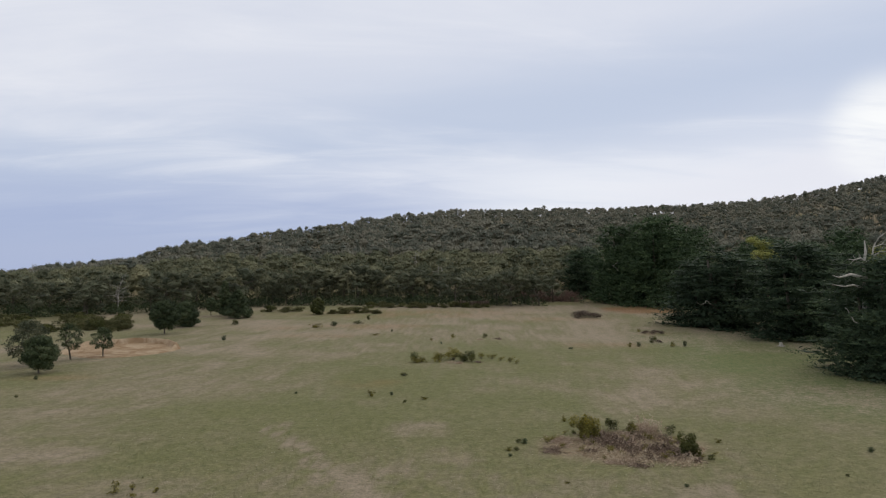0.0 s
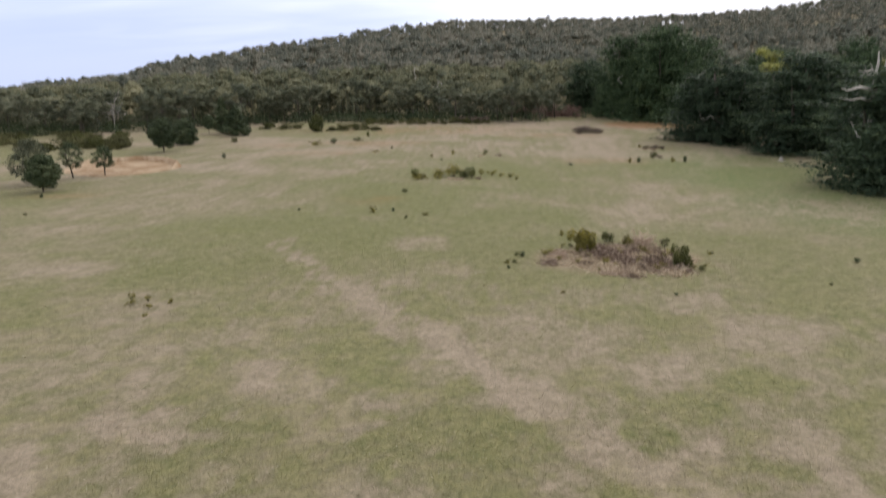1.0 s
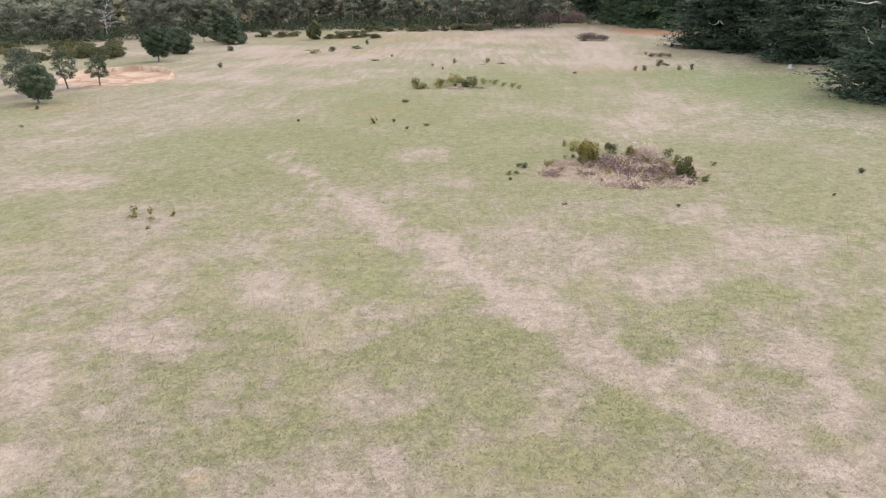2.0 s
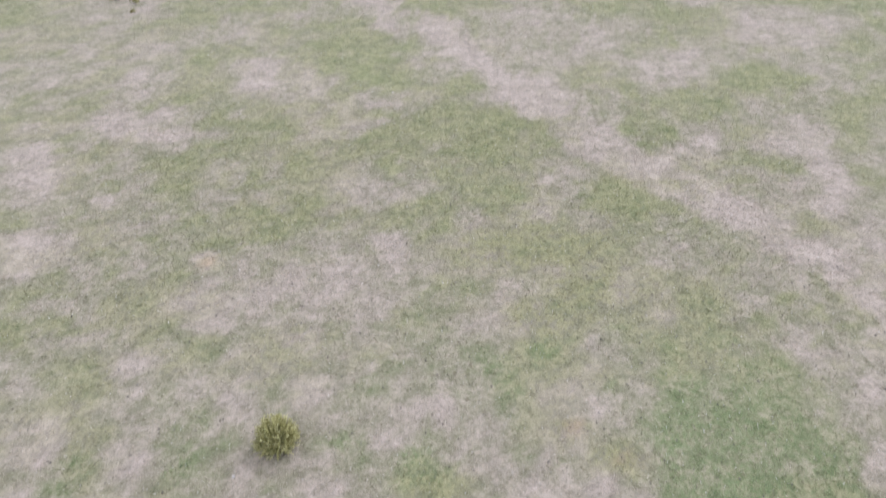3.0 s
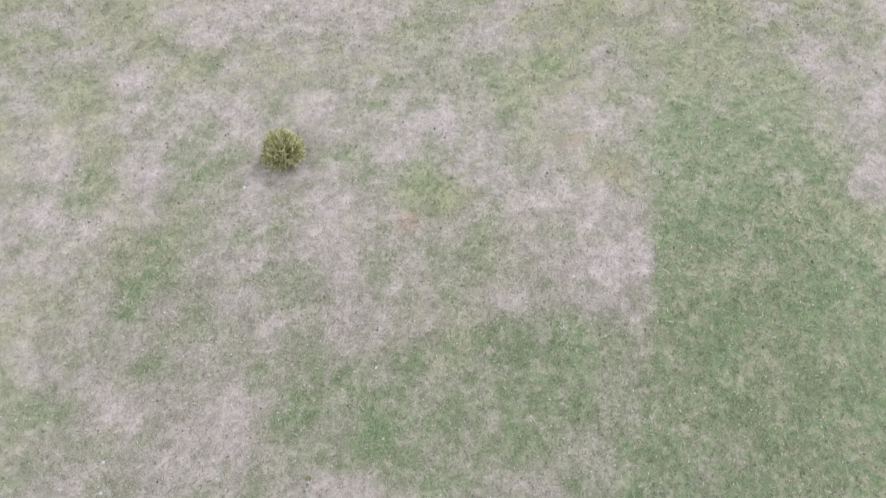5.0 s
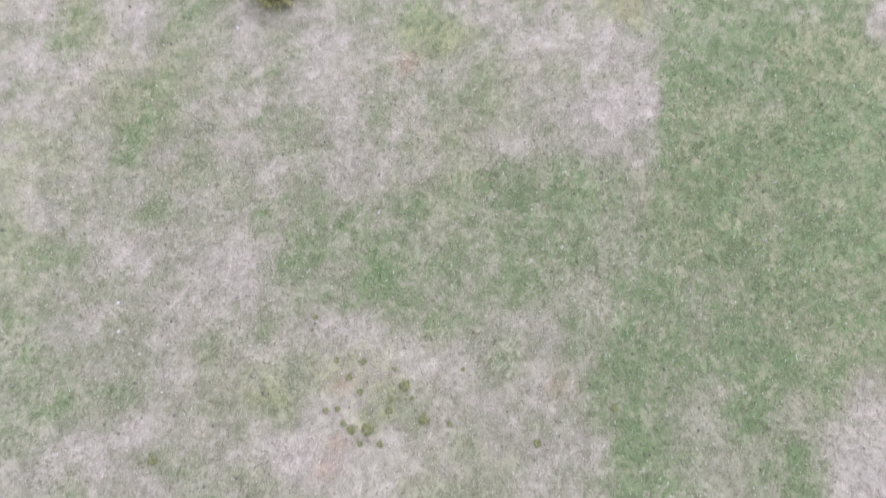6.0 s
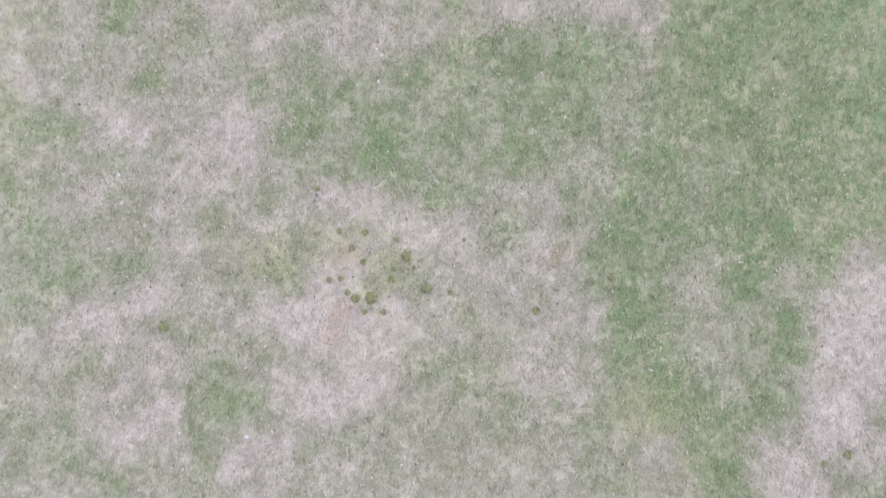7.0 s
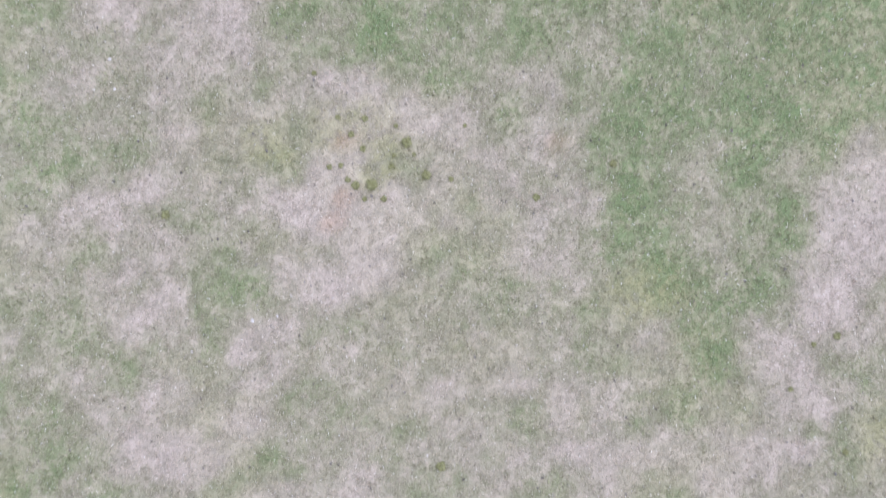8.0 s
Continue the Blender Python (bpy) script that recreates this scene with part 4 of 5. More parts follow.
def bleached_tree():
    """A dead tree whose bare top and boughs stick out of a cypress."""
    tree = thing("dead_tree", "bleached bare dead tree with long level boughs among cypresses", "tree")
    stem = [(0.3, 0.2, -0.1), (0.15, 0.1, 6.0), (0, 0, 12.0), (-0.05, 0, 14.4), (0.1, -0.1, 15.6), (0.0, 0, 17.1)]
    part("trunk", tube_mesh("trunk", stem, (0.36, 0.30, 0.24, 0.20, 0.15, 0.05), M_PALE_BARK, 8), tree)
    for path, thick in (
        (((0, 0, 14.3), (-1.0, -0.9, 14.85), (-2.4, -2.0, 14.6), (-4.0, -3.2, 14.75)), 0.15),
        (((0, 0, 14.2), (-0.7, -0.5, 14.2), (-1.5, -1.0, 14.35), (-2.2, -1.3, 15.2)), 0.09),
        (((0.1, 0, 14.2), (0.8, -0.3, 14.7), (1.0, -0.3, 16.3), (1.7, -0.2, 17.4), (2.9, -0.1, 18.3)), 0.16),
        (((0.9, -0.3, 15.0), (1.7, -0.5, 15.6), (2.9, -0.8, 15.7)), 0.10),
        (((1.0, -0.3, 16.2), (1.9, -0.6, 16.6), (2.8, -0.7, 16.5)), 0.08),
        (((-0.3, -1.0, 10.9), (-4.0, -4.6, 11.6), (-6.0, -6.4, 11.5), (-8.4, -8.0, 11.8)), 0.16),
        # added bough: stands in for an unidentified white shape among the cypresses
        (((-0.6, -1.5, 12.3), (-4.5, -5.0, 12.9), (-7.0, -7.0, 12.6), (-8.2, -7.8, 12.9)), 0.24),
    ):
        limb = part("limb", tube_mesh("limb", path, np.linspace(thick, 0.025, len(path)), M_PALE_BARK, 6), tree)
        for k, turn in ((1, 0.7), (2, -0.6)) if path[0][2] > 13 else ():
            a, b = np.array(path[k]), np.array(path[k]) - np.array(path[k - 1])
            tip = a + np.array((b[0], b[1] * 0.5, b[2] + turn * 1.2)) * 0.6
            part("twig", tube_mesh("twig", [a, (a + tip) / 2 + (0.05, 0, 0.06), tip], (thick * 0.45, thick * 0.3, 0.012), M_PALE_BARK, 4), limb)
    return tree


def put(ob, x, y, turn=0.0, scale=1.0, sink=0.0):
    ob.matrix_basis = pose(x, y, float(soil(x, y)) - sink, 0, 0, turn) @ Matrix.Scale(scale, 4)
    return ob


def again(ob, x, y, turn, scale, sink=0.0):
    return copy_thing(ob, pose(x, y, float(soil(x, y)) - sink, 0, 0, turn) @ Matrix.Scale(scale / ob.scale[0], 4))


# cypresses down the paddock's edge: x, y, height, width
CYPRESSES = ((48, 245, 16.0, 23), (57, 220, 23.0, 34), (61.5, 209, 24.6, 30), (56, 151, 16.3, 25), (65, 131, 17.6, 26), (83, 151, 19.5, 23), (56.5, 93, 15.9, 20), (69, 105, 18.0, 20), (80, 187, 18.5, 28), (74, 228, 22.5, 28), (90, 132, 18.5, 22))
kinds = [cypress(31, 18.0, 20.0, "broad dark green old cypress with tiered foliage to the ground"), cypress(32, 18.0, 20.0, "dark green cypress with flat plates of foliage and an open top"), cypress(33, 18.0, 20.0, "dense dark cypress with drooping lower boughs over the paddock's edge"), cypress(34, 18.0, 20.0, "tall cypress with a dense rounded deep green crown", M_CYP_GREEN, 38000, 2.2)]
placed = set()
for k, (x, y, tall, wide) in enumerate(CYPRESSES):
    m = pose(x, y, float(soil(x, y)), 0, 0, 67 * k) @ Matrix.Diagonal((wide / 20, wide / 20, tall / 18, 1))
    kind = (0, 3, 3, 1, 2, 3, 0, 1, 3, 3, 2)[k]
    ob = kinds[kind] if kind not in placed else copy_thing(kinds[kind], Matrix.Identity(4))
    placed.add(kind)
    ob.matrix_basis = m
put(eucalypt(51, 20.0, 10, "leafy tree with yellow-green foliage among dark cypresses", M_YELLOW, name="yellowing_tree", group="", bole=0.62, sprays=8000), 75.2, 170)
put(eucalypt(52, 17.5, 9, "tall tree with yellow-green foliage behind dark cypresses", M_YELLOW, name="yellowing_tree", group=""), 75, 124)
put(bleached_tree(), 53.9, 94.3)

# trees that stand on the paddock
put(young_tree(61, 4.6, 4.3, 0.22, "dense round dark green tree with a short stem"), -52.1, 95)
put(young_tree(60, 6.0, 5.6, 0.20, "taller dull green tree behind a dense round one", 5200, M_EUC, 0.16, True), -56.6, 101)
put(young_tree(59, 4.2, 3.2, 0.3, "little round tree with a bare stem at the paddock's far edge", 2500), -55.7, 177)
put(young_tree(62, 5.2, 3.6, 0.32, "thin open-crowned young pine beside the dirt dam", 2700, M_DARK, 0.115, True), -53.8, 106.5)
put(young_tree(63, 4.3, 3.5, 0.30, "small open-crowned young tree beside the dirt dam", 2800, M_DARK, 0.115, True), -50.5, 109.5, 40)
put(young_tree(64, 6.0, 5.2, 0.20, "dark rounded tree with a visible stem on the grass"), -52.5, 139)
put(young_tree(65, 4.9, 5.6, 0.05, "bushy dark green tree leafy down to the ground"), -53.0, 152)
put(young_tree(66, 6.8, 6.5, 0.08, "dark conical tree at the paddock's far edge", cone=True), -47.5, 171)
put(young_tree(67, 8.6, 4.6, 0.06, "narrow dark green conical tree at the wood's edge", cone=True), -52.0, 176)
put(young_tree(68, 3.9, 3.8, 0.04, "tall rounded olive-green shrub on the grass", 2600, M_GORSE), -30.6, 180)
put(dead_tree(69, 8.5, "bare bleached dead tree at the wood's edge", 16, 0.5), -82, 186)

bare_gum = dead_tree(70, 10.0, "pale dead gum standing in the woodland", 7, 0.3)
g = rng_of(9)
for k in range(26):
    r, az = 225 + 330 * g.random() ** 1.3, g.uniform(-31, 6 if k % 2 else 30)
    r = max(r, 290) if az > 6 else r
    x, y = r * math.sin(radians(az)), r * math.cos(radians(az))
    (put if k == 0 else again)(bare_gum, x, y, g.uniform(0, 360), g.uniform(0.9, 1.3), 0.1)


def build_undergrowth():
    """Low scrub under the first trees of the wood."""
    g = rng_of(23)
    n = 900
    az, r = g.uniform(-33, 8, n), 209 + 56 * g.random(n) ** 1.4
    r = r - 12 * smooth((-az - 14) / 10)
    x, y = r * np.sin(np.radians(az)), r * np.cos(np.radians(az))
    rad = np.stack([g.uniform(1.2, 2.6, n), g.uniform(1.2, 2.6, n), g.uniform(0.7, 1.8, n)], -1)
    c = np.stack([x, y, height(x, y) + rad[:, 2] * 0.7], -1)
    v, f, t = leaves(g, c, rad, 56000, 0.34, 1.0, 0.6, g.random(n) * 0.5, 0.1, 0.4)
    v[:, 2] = np.maximum(v[:, 2], height(v[:, 0], v[:, 1]) + 0.02)
    tagged(new("undergrowth", mesh_of("undergrowth", v, f, M_DARK, (("tint", "FLOAT", t),))), "dark low scrub under the first trees of the wood", "undergrowth", kind="stuff")


build_undergrowth()

# gum trees along the wood's edge
gums = [eucalypt(71 + k, 10.0, 8.5, label) for k, label in enumerate(("grey-green gum tree with a dark trunk at the wood's edge", "spreading olive gum tree with several limbs", "gum tree with an open, clumped olive crown", "rounded dull green gum tree at the foot of the hill"))]
EDGE_AZ = np.linspace(-33.5, 8.5, 40)
g = rng_of(5)
for k, az in enumerate(EDGE_AZ):
    r = 212 + g.uniform(-7, 14) + (6 if abs(az + 6) < 5 else 0) - 14 * smooth((-az - 14) / 10)
    x, y = r * math.sin(radians(az)), r * math.cos(radians(az))
    s = g.uniform(0.78, 1.2) * (1 - 0.16 * float(smooth((-az - 16) / 10)))
    if abs(x / y + 0.412) > 0.014 or k < 4:
        (put if k < 4 else again)(gums[k % 4], x, y, g.uniform(0, 360), s)
put(eucalypt(79, 8.0, 7.5, "spreading gum tree at the open end of the paddock", group=""), -86, 178)


# ---- shrubs ----
def bush(name, seed, tall, wide, label, mat, sprays=900, size=0.10, stems=5, flowers=None, group="", lumps=9, flat=1.0):
    g = rng_of(seed)
    ob = thing(name, label, "shrub", group)
    c = np.stack([g.normal(size=lumps) * wide * 0.19, g.normal(size=lumps) * wide * 0.19, g.uniform(0.14, 0.76, lumps) * tall], -1)
    r = np.stack([g.uniform(0.19, 0.30, lumps) * wide] * 2 + [g.uniform(0.19, 0.28, lumps) * tall], -1)
    for k in range(stems):
        t = c[k % lumps]
        part("stem", tube_mesh("stem", [(t[0] * 0.2, t[1] * 0.2, -0.05), (t[0] * 0.6, t[1] * 0.6, t[2] * 0.5), t], (0.03 * tall, 0.02 * tall, 0.006), M_BARK, 5), ob)
    part("foliage", crown_mesh("foliage", [leaves(g, c, r, sprays, size, flat, 0.45, skin=0.3)], mat), ob, kind="stuff")
    if flowers:
        top = c[c[:, 2] > np.median(c[:, 2])] + (0, 0, 0.1 * tall)
        part("flowers", crown_mesh("flowers", [leaves(g, top, np.full_like(top, 0.2 * wide), flowers, 0.05, 1.0, 0.7)], M_FLOWER), ob, "yellow gorse flowers", "stuff")
    return ob


def twiggy(name, seed, tall, wide, label, mat=M_DEAD, twigs=160, group="", thick=0.014, droop=0.4, arch=0.0):
    """A dead bush: a tangle of thin, forked, leafless twigs, in a few stems."""
    g = rng_of(seed)
    ob = thing(name, label, "shrub", group)
    for bunch in range(3):
        pieces, tints = [], []
        for _ in range(twigs // 3):
            start = np.array((g.normal() * wide * 0.24, g.normal() * wide * 0.24, 0.0))
            ang, up = g.uniform(0, 2 * np.pi), g.uniform(droop, 1.6)
            path = limb_path(g, start, (math.cos(ang), math.sin(ang), up), tall * g.uniform(0.4, 1.2), 0.8, 3)
            path[:, 2] = np.maximum(path[:, 2] - arch * tall * np.linspace(0, 1, 4) ** 2, 0.01)
            v, f = tube(path, np.linspace(thick, thick * 0.35, 4) * g.uniform(0.7, 1.6), 3)
            pieces.append((v, f))
            tints.append(np.full(len(v), g.random()))
            n = 7
            p = path[g.integers(1, 4, n)]
            a = units(g, n) * tall * g.uniform(0.10, 0.30, (n, 1))
            b = np.cross(a, units(g, n))
            b *= thick * 1.3 / (np.linalg.norm(b, axis=1)[:, None] + 1e-6)
            v = np.stack([p - b, p + b, p + a], 1).reshape(-1, 3)
            v[:, 2] = np.maximum(v[:, 2], 0.01)
            pieces.append((v, np.arange(3 * n).reshape(-1, 3)))
            tints.append(np.repeat(np.clip(g.random(n) * 1.2, 0, 1), 3))
        v, f = joined(pieces)
        part("tangle", mesh_of("tangle", v, f, mat, (("tint", "FLOAT", np.concatenate(tints)),)), ob, kind="stuff")
    return ob


# the thicket of dead brush, with live gorse in and around it
put(bush("gorse_bush", 201, 2.45, 2.05, "tall gorse bush with yellow flowers on top", M_GORSE_DRY, 4200, 0.10, 6, 420, lumps=14), 12.1, 62.3)
put(bush("gorse_bush", 202, 1.85, 1.75, "dark green gorse bush beside dead brush", M_GORSE, 2600, 0.09, 5, lumps=12), 19.0, 57.0)
put(bush("gorse_bush", 203, 1.15, 1.1, "small green gorse bush behind dead brush", M_GORSE, 900, 0.075, 4), 14.9, 65.5)
put(bush("gorse_bush", 204, 1.3, 0.9, "thin brownish gorse bush among dead brush", M_GORSE_DRY, 700, 0.075, 4), 16.2, 63.4)
put(bush("gorse_bush", 205, 0.9, 1.1, "sparse green gorse bush behind dead brush", M_GORSE, 420, 0.07, 4), 19.5, 63.6)
put(twiggy("dead_bush", 206, 1.5, 1.6, "upright pinkish-brown dead bush", M_DEAD, 180), 17.7, 64.2)
sprig = put(bush("gorse_seedling", 207, 0.75, 0.8, "small brownish green gorse seedling in dead brush", M_GORSE_DRY, 240, 0.06, 4, group="gorse seedlings in the dead brush"), 13.2, 58.0)
g = rng_of(211)
brush = [twiggy("dead_bush", 212 + k, 0.95, 1.9, label, mat, 84, "dead brush thicket", 0.017, 0.15, 0.55) for k, (label, mat) in enumerate((("low tangle of pinkish-brown dead twigs", M_DEAD), ("leafless dark brown dead bush in the thicket", M_BROWN), ("flattened straw-brown dead brush on the grass", M_PALE_DEAD)))]
n = 0
for k in range(400):
    u, w = g.uniform(-1, 1, 2)
    if u * u + w * w > 1 or n >= 66:
        continue
    s = (0.40 + 1.25 * g.random() ** 1.6) * (1.2 - 0.5 * math.hypot(u, w)) * (1.0 + 0.2 * u)
    (put if n < 3 else again)(brush[n % 3], 14.6 + 6.3 * u, 59.0 + 4.9 * w - 0.08 * u, g.uniform(0, 360), s)
    n += 1

for k, (x, y, s) in enumerate(((8.6, 60.5, 1.0), (9.2, 61.4, 0.8), (10.6, 63.8, 0.6), (12.3, 56.2, 0.45), (16.9, 56.0, 0.8), (17.6, 56.8, 0.9), (19.9, 56.4, 0.55), (21.0, 56.9, 0.5), (11.0, 58.4, 0.7), (15.0, 60.8, 0.9), (17.2, 61.6, 1.0), (13.9, 57.0, 0.7), (9.6, 59.2, 0.7), (18.4, 59.6, 0.9), (16.0, 58.4, 0.8), (12.2, 60.2, 0.8), (19.4, 61.0, 0.8))):
    again(sprig, x, y, 63 * k, s)

# lone shrubs on the grass: x, y, height, width
SHRUBS = ((6.7, 60.5, 0.50, 0.6), (5.9, 58.7, 0.30, 0.4), (5.2, 58.5, 0.35, 0.5), (5.2, 57.0, 0.25, 0.4), (6.2, 60.9, 0.35, 0.45), (11.2, 68.2, 0.6, 0.45), (11.6, 66.3, 0.45, 0.4), (11.3, 63.7, 0.4, 0.4), (22.7, 60.8, 0.35, 0.5), (33.7, 58.0, 0.5, 0.5), (20.4, 56.0, 0.4, 0.6), (-7.8, 80.0, 0.75, 0.7), (-38.4, 129, 1.0, 0.8), (-44, 156, 1.2, 1.5), (-25.8, 150, 0.9, 2.1), (-22.6, 153.5, 1.1, 1.6), (-18, 158, 0.7, 2.1), (30.4, 120, 0.9, 0.6), (32.0, 120.5, 0.9, 0.9), (35.8, 126, 1.3, 1.1), (37.7, 121, 0.9, 0.8), (39.7, 121, 1.1, 0.7), (-4.0, 105, 1.6, 1.0), (-3.2, 104.2, 0.9, 1.9))
WEEDS = ((-5.6, 80.6, 0.44, 0.4), (-4, 77, 0.32, 0.4), (-2, 78.5, 0.28, 0.72), (-16.3, 81.6, 0.28, 0.4), (-5, 93.6, 0.4, 1), (-12.5, 136.5, 0.4, 1.4), (-9.9, 143, 0.48, 0.48), (-16.8, 167, 1.2, 0.8), (-2, 128.9, 0.56, 0.48), (-0.3, 124.3, 0.48, 0.4), (7.5, 133, 0.88, 0.8), (1.8, 133, 0.8, 0.72), (-49.9, 90.4, 0.56, 0.56), (-45.9, 79.4, 0.32, 0.4), (8.5, 50.2, 0.15, 0.42), (16.4, 49.6, 0.21, 0.36), (28.5, 51.9, 0.18, 0.3), (37.7, 142, 0.72, 0.64), (20.4, 118, 0.32, 0.72))  # sparse weeds farther out
small = [bush("low_shrub", 221 + k, 1.0, 1.0, label, mat, 760, 0.07, 4, group="lone shrubs on the paddock", lumps=16) for k, (label, mat) in enumerate((("small dark green shrub on short grass", M_DARK), ("small olive-green shrub on short grass", M_GORSE), ("small browned gorse seedling on short grass", M_GORSE_DRY)))]
for k, (x, y, tall, wide) in enumerate(SHRUBS + WEEDS):
    m = pose(x, y, float(soil(x, y)), 0, 0, 71 * k) @ Matrix.Diagonal((wide, wide, tall, 1))
    ob = small[k] if k < 3 else copy_thing(small[k % 3], Matrix.Identity(4))
    ob.matrix_basis = m

# the clump in the middle distance
for k, (x, y, tall, wide, mat) in enumerate(((-0.6, 105.5, 1.3, 2.6, M_GORSE_DRY), (1.5, 106, 1.9, 2.3, M_GORSE_DRY), (2.7, 105, 1.5, 1.7, M_GORSE), (4.0, 104.6, 1.5, 1.8, M_GORSE))):
    put(bush("gorse_bush", 231 + k, tall, wide, "olive-brown gorse bush in a small clump", mat, 1100, 0.10, 5, group="gorse clump on the paddock"), x, y)
for k, (x, y, s) in enumerate(((2.2, 103.2, 0.7), (5.0, 103.9, 0.6), (1.0, 103.6, 0.6), (6.5, 130, 0.6), (9.8, 131, 0.7))):
    again(brush[k % 3], x, y, 50 * k, s)
for k, (x, y, s) in enumerate(((5.6, 107.5, 1.5), (7.3, 107.0, 1.4), (8.4, 105.5, 1.1), (9.6, 104.5, 1.3), (10.3, 103.0, 1.0), (6.6, 108.5, 0.8), (-4.0, 104.0, 1.3))):
    again(sprig, x, y, 41 * k, s)

# thin weeds near the drone
for k, (x, y, tall, wide) in enumerate(((-21.6, 48.6, 0.85, 0.7), (-21.3, 48.1, 0.5, 0.9), (-20.6, 48.9, 0.6, 0.6), (-20.0, 47.3, 0.45, 0.7), (-18.9, 48.5, 0.35, 0.35), (-19.6, 45.8, 0.2, 0.5))):
    put(bush("weed", 241 + k, tall, wide, "thin dark weed with few leaves on dry grass", M_GORSE_DRY, 130, 0.06, 5, group="weeds on dry grass", lumps=6), x, y)

# brown and reddish scrub towards the wood
scrub = bush("dead_bush", 250, 0.75, 1.9, "low domed dark brown leafless scrub on far grass", M_SCRUB, 1500, 0.06, 6, group="brown scrub", lumps=16)
for k, (x, y, s) in enumerate(((31.5, 171, 2.0), (33.5, 172.5, 2.3), (35.3, 171, 1.8), (38, 139, 0.9), (39.6, 138.4, 1.0), (41.2, 139, 0.8), (37, 126, 0.7), (5.5, 206, 2.4), (8.5, 205, 2.3), (11.5, 207, 2.2))):
    (put if k == 0 else again)(scrub, x, y, 77 * k, s)
red = twiggy("dead_bush", 251, 1.0, 1.8, "tall reddish-brown scrub at the wood's edge", M_RED, 240, "reddish scrub", 0.03)
for k in range(14):
    x, y, s = 24 + 1.25 * k + g.uniform(-0.6, 0.6), 232 + g.uniform(-7, 7), g.uniform(2.0, 3.2)
    (put if k == 0 else again)(red, x, y, g.uniform(0, 360), s)

# gorse hedges at the far side of the grass
hedge = [bush("gorse_bush", 261 + k, 1.8, 4.2, label, mat, 2400, 0.17, 6, group="gorse along the paddock's far side", lumps=14) for k, (label, mat) in enumerate((("broad olive-green gorse bush at the paddock's edge", M_HEDGE), ("dense low browned gorse bush at the paddock's edge", M_HEDGE), ("low dark green gorse bush at the paddock's edge", M_GORSE)))]
spots = [(-64 - (5.2 * k) % 36, 142 + (k * 7.3) % 27 + 0.25 * ((5.2 * k) % 36)) for k in range(30)]
spots += [(-27 + 2.6 * k, 182 + (k * 5) % 4) for k in range(5)] + [(-20 + 2.9 * k, 200 + (k * 3) % 5) for k in range(12)] + [(-44, 188), (-40, 187), (-37, 189)]
spots += [(-56 - 2.2 * k, 147 + (k * 5) % 9 - 0.6 * k) for k in range(13)]
spots += [(-60 - 3.5 * k, 192 + (k * 5) % 7) for k in range(14)]
for k, (x, y) in enumerate(spots):
    x = min(x, -0.425 * y - 1.5) if x < -50 else x
    (put if k < 3 else again)(hedge[k % 3], x, y, 83 * k, (0.62 if k < 30 else 0.55) + (k * 0.37) % 0.5)


# ---- near the drone ----
def spiny_bush(seed, wide, tall, label):
    """A round gorse bush of stiff shoots that fan out from its base, each ringed with short spines."""
    g = rng_of(seed)
    ob = thing("spiny_bush", label, "shrub")
    inner, outer = [], []
    for k in range(720):
        d = units(g, 1)[0]
        d[2] = abs(d[2]) * 1.0 + 0.12
        d /= np.linalg.norm(d)
        reach = g.uniform(0.72, 1.08)
        end = d * (wide * 0.5, wide * 0.5, tall) * reach
        start = end * g.uniform(0.30, 0.45)
        bend = (start + end) / 2 + (0, 0, 0.04)
        v, f = tube([start, bend, end + (0, 0, 0.05)], (0.009, 0.008, 0.003), 3)
        n = 30
        along = g.random(n)
        p = start + (end + (0, 0, 0.05) - start) * along[:, None]
        a = units(g, n) * 0.042 + d * 0.022
        b = np.cross(a, units(g, n))
        b *= 0.012 / (np.linalg.norm(b, axis=1)[:, None] + 1e-6)
        sv = np.stack([p - b, p + b, p + a], 1).reshape(-1, 3)
        t = g.uniform(0.1, 0.9)
        (outer if reach > 0.86 else inner).append((np.concatenate([v, sv]), np.concatenate([f, np.arange(3 * n).reshape(-1, 3) + len(v)]), np.concatenate([np.full(len(v), t), np.repeat(np.clip(t + (along - 0.5) * 0.5, 0, 1), 3)])))
    for name, sets in (("inner_shoot", inner), ("outer_shoot", outer)):
        part(name, crown_mesh(name, sets, M_OLIVE), ob, kind="stuff")
    part("stem", tube_mesh("stem", [(0, 0, -0.08), (0.02, 0, tall * 0.3), (0, 0.03, tall * 0.6)], (0.05, 0.04, 0.01), M_BARK, 6), ob)
    return ob


put(spiny_bush(301, 1.30, 0.95, "round olive-yellow spiny gorse bush on dry grass"), -4.60, 12.46)


def stone(seed, size):
    g = rng_of(seed)
    bm = bmesh.new()
    bmesh.ops.create_icosphere(bm, subdivisions=2, radius=size)
    for v in bm.verts:
        v.co *= 0.8 + 0.35 * noise.noise(v.co * (2.2 / size) + Vector((seed, 0, 0)))
        v.co.z *= 0.6
    me = bpy.data.meshes.new("stone")
    bm.to_mesh(me)
    bm.free()
    me.materials.append(M_STONE)
    return tagged(new("stone", me), "small pale stone lying in short grass", "stone", "pale stones in the grass")


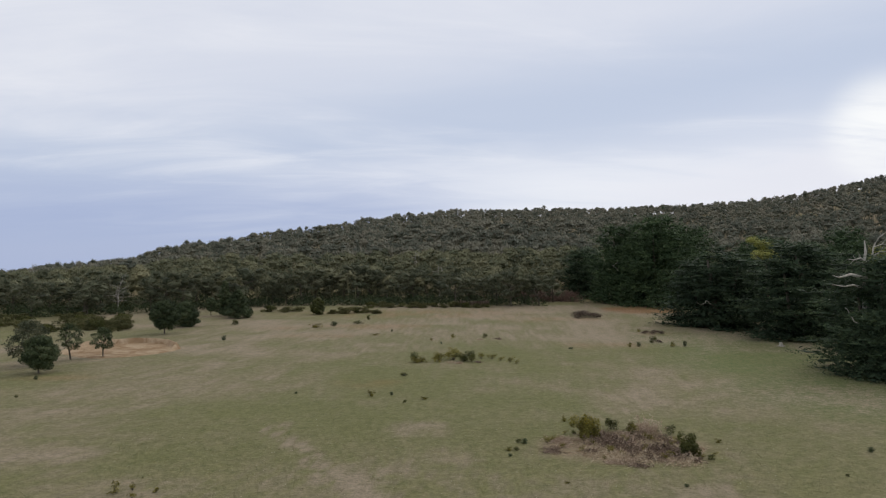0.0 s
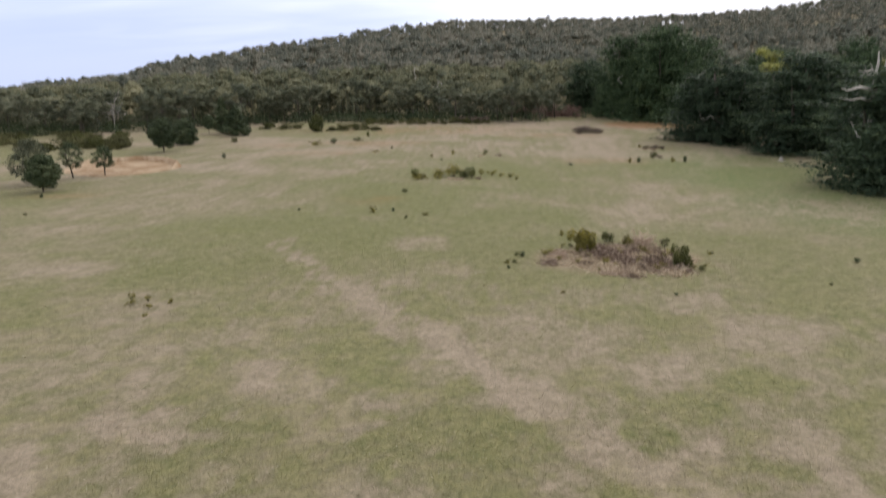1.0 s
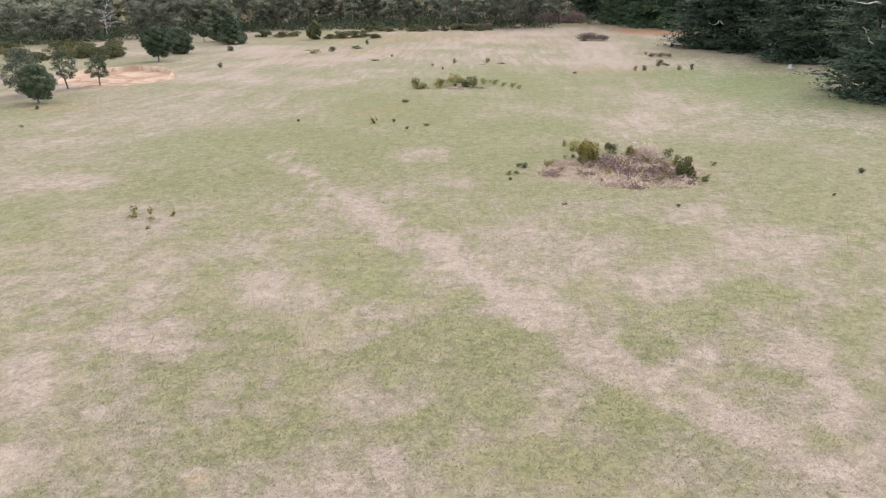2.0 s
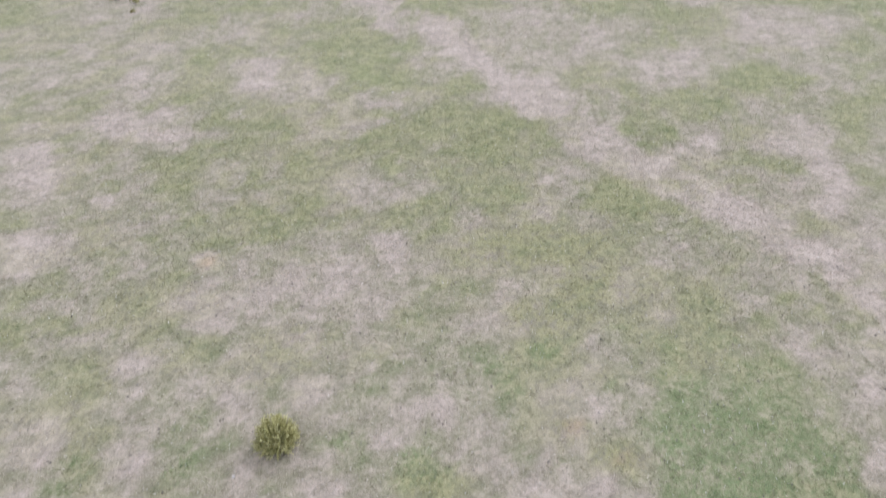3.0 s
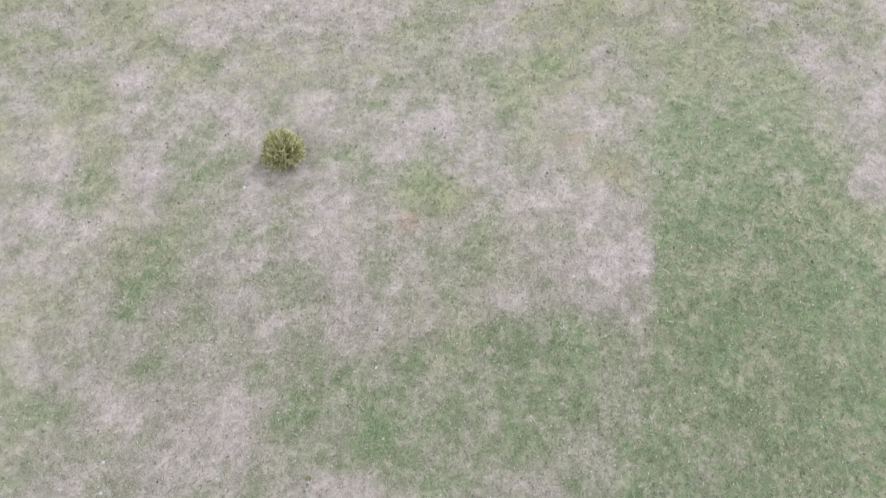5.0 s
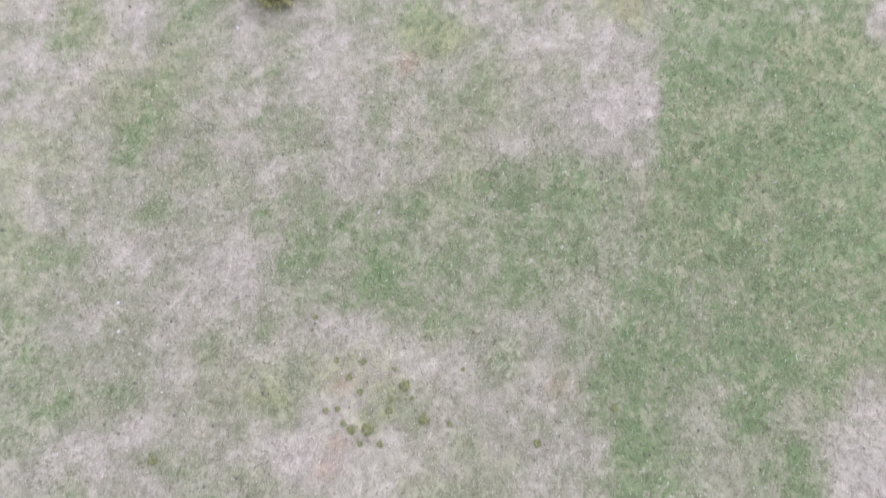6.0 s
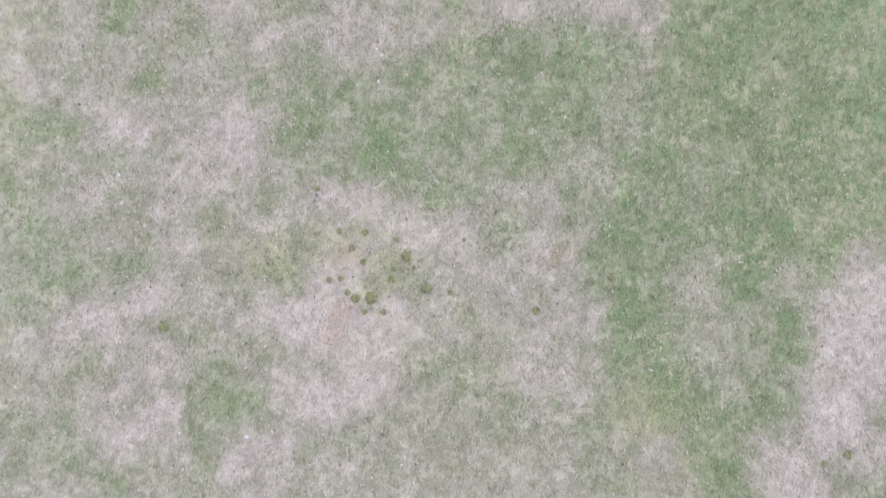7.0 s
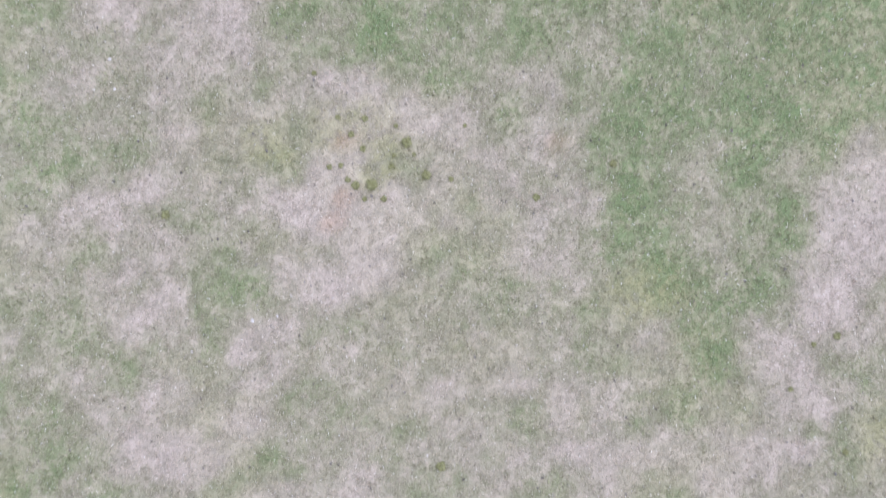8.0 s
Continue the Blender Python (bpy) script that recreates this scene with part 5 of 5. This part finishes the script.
def flat_weed(seed, size):
    """A rosette of broad leaves pressed to the ground."""
    g = rng_of(seed)
    ob = thing("rosette_weed", "flat round olive-green weed pressed into dry turf", "weed", "rosette weeds in dry turf")
    for k in range(18):
        ang = k * 2.4
        w, ln = size * 0.34, size * g.uniform(0.75, 1.1)
        ca, sa = math.cos(ang), math.sin(ang)
        v = [(ca * ln * a - sa * w * b, sa * ln * a + ca * w * b, z) for a, b, z in ((0.05, 0, 0.04), (0.5, -1, 0.05), (0.55, 0, 0.065), (0.5, 1, 0.05), (1.0, 0, 0.03))]
        part("leaf", mesh_of("leaf", v, [(0, 1, 2), (0, 2, 3), (1, 4, 2), (2, 4, 3)], M_MOSS, (("tint", "FLOAT", [g.random()] * 5),)), ob)
    return ob


rosette = flat_weed(311, 0.14)
for k, (x, y, s) in enumerate(((-1.14, 2.30, 1.00), (-0.72, 1.59, 0.90), (-1.90, 1.40, 1.05), (-2.26, 1.39, 0.80), (-6.43, 0.78, 0.85), (1.65, 1.09, 0.70), (-2.10, 2.18, 0.60), (-1.48, 1.78, 0.60), (-2.58, 1.82, 0.50), (-2.83, 1.79, 0.55), (-2.43, 1.51, 0.55), (-1.42, 2.03, 0.45), (-1.65, 1.09, 0.60), (-3.15, 3.84, 0.50), (-2.05, 2.83, 0.60), (-2.64, 2.87, 0.50), (-2.35, 2.49, 0.60), (-0.19, 1.50, 0.50), (0.12, 2.66, 0.40), (3.31, 1.80, 0.70), (-1.83, 6.46, 0.40), (-1.37, 2.67, 0.45), (-0.99, 2.05, 0.40), (-2.07, 1.09, 0.50), (8.05, -1.94, 0.70), (7.08, -3.09, 0.50), (7.57, -2.12, 0.50), (-0.45, -4.72, 0.90), (8.21, -4.43, 0.60))):
    (put if k == 0 else again)(rosette, x, y, 40 * k, s)
pebble = stone(321, 0.055)
for k, (x, y, s) in enumerate(((-4.55, -1.55, 1.0), (-7.66, 4.21, 0.9), (-5.56, 11.46, 1.05), (-3.70, -1.00, 0.6), (-5.88, -2.22, 0.6), (-1.81, 6.35, 0.8), (-4.0, -1.45, 0.7), (-7.55, 3.55, 0.8))):
    (put if k == 0 else again)(pebble, x, y, 55 * k, s)


def stump():
    ob = thing("tree_stump", "weathered pale grey stump under the cypresses", "stump")
    part("butt", tube_mesh("butt", [(0, 0, -0.1), (0.02, 0, 0.35), (0, 0.03, 0.8), (0.05, 0.02, 1.0)], (0.55, 0.42, 0.36, 0.12), M_PALE_BARK, 11), ob)
    part("root", tube_mesh("root", [(0.3, 0, 0.2), (0.8, 0.1, 0.08), (1.2, 0.2, -0.05)], (0.18, 0.12, 0.05), M_PALE_BARK, 7), ob)
    part("root", tube_mesh("root", [(-0.3, 0, 0.2), (-0.75, -0.1, 0.08), (-1.1, -0.2, -0.05)], (0.16, 0.11, 0.05), M_PALE_BARK, 7), ob)
    return ob


put(stump(), 55.5, 121, 0, 0.75)


def dirt_dam(wide, deep):
    """A shallow dry dam: a scraped floor with a low bank round its far side."""
    ob = thing("dirt_dam", "shallow dry dam scraped out in tan earth", "dam")
    rings, segs = 40, 120
    r, a = np.meshgrid(np.linspace(0.02, 1.0, rings), np.arange(segs) * 2 * np.pi / segs, indexing="ij")
    wob = 1 + 0.16 * (fbm(np.cos(a) * 1.7 + 9, np.sin(a) * 1.7 + 4, 91, 3) - 0.5) * 2
    x, y = np.cos(a) * r * wide * wob, np.sin(a) * r * deep * wob
    back = smooth((np.sin(a) + 0.25) / 0.6)
    z = 0.06 + 0.05 * (fbm(x / 1.5, y / 1.5, 92, 3) - 0.5) + back * (0.8 * smooth((r - 0.86) / 0.04) - 1.00 * smooth((r - 0.92) / 0.08)) - (1 - back) * 0.2 * smooth((r - 0.85) / 0.15)
    i, j = np.meshgrid(np.arange(rings - 1), np.arange(segs), indexing="ij")
    q = i * segs + j
    q1 = i * segs + (j + 1) % segs
    f = np.stack([q, q + segs, q1 + segs, q1], -1)
    v = np.stack([x, y, z], -1).reshape(-1, 3)
    cut = 31
    part("floor", mesh_of("floor", v[: (cut + 1) * segs], f[:cut].reshape(-1, 4), M_EARTH, smooth=True), ob)
    part("bank", mesh_of("bank", v, f[cut:].reshape(-1, 4), M_EARTH, smooth=True), ob)
    return ob


put(dirt_dam(9.0, 9.2), -51.2, 116.5)


def litter(name, seed, n, size, mat, label, tint):
    """Small bits strewn over the turf, each a low rough lump."""
    g = rng_of(seed)
    x, y = g.uniform(-14, 14, n), g.uniform(-7, 24, n)
    z = soil(x, y) + 0.015
    s = size * g.uniform(0.5, 1.6, (n, 1, 1))
    lump = np.array([(1, 0, 0), (-0.2, 0.8, 0), (-0.9, 0.1, 0), (0.1, -0.9, 0), (0.05, 0.0, 0.8)])
    v = np.stack([x, y, z], -1)[:, None] + (lump[None] + g.normal(size=(n, 5, 3)) * 0.25) * s
    f = np.array([(0, 1, 4), (1, 2, 4), (2, 3, 4), (3, 0, 4)])[None] + (np.arange(n) * 5)[:, None, None]
    me = mesh_of(name, v.reshape(-1, 3), f.reshape(-1, 3), mat, (("tint", "FLOAT", np.repeat(g.random(n) * tint, 5)),))
    tagged(new(name, me), label, "litter", kind="stuff")


litter("dark_droppings", 331, 1500, 0.022, M_BARK, "small dark droppings and clods strewn over short turf", 1.0)
litter("pale_litter", 332, 1300, 0.014, M_STONE, "tiny pale bits of dry litter strewn over turf", 1.0)
build_grass()
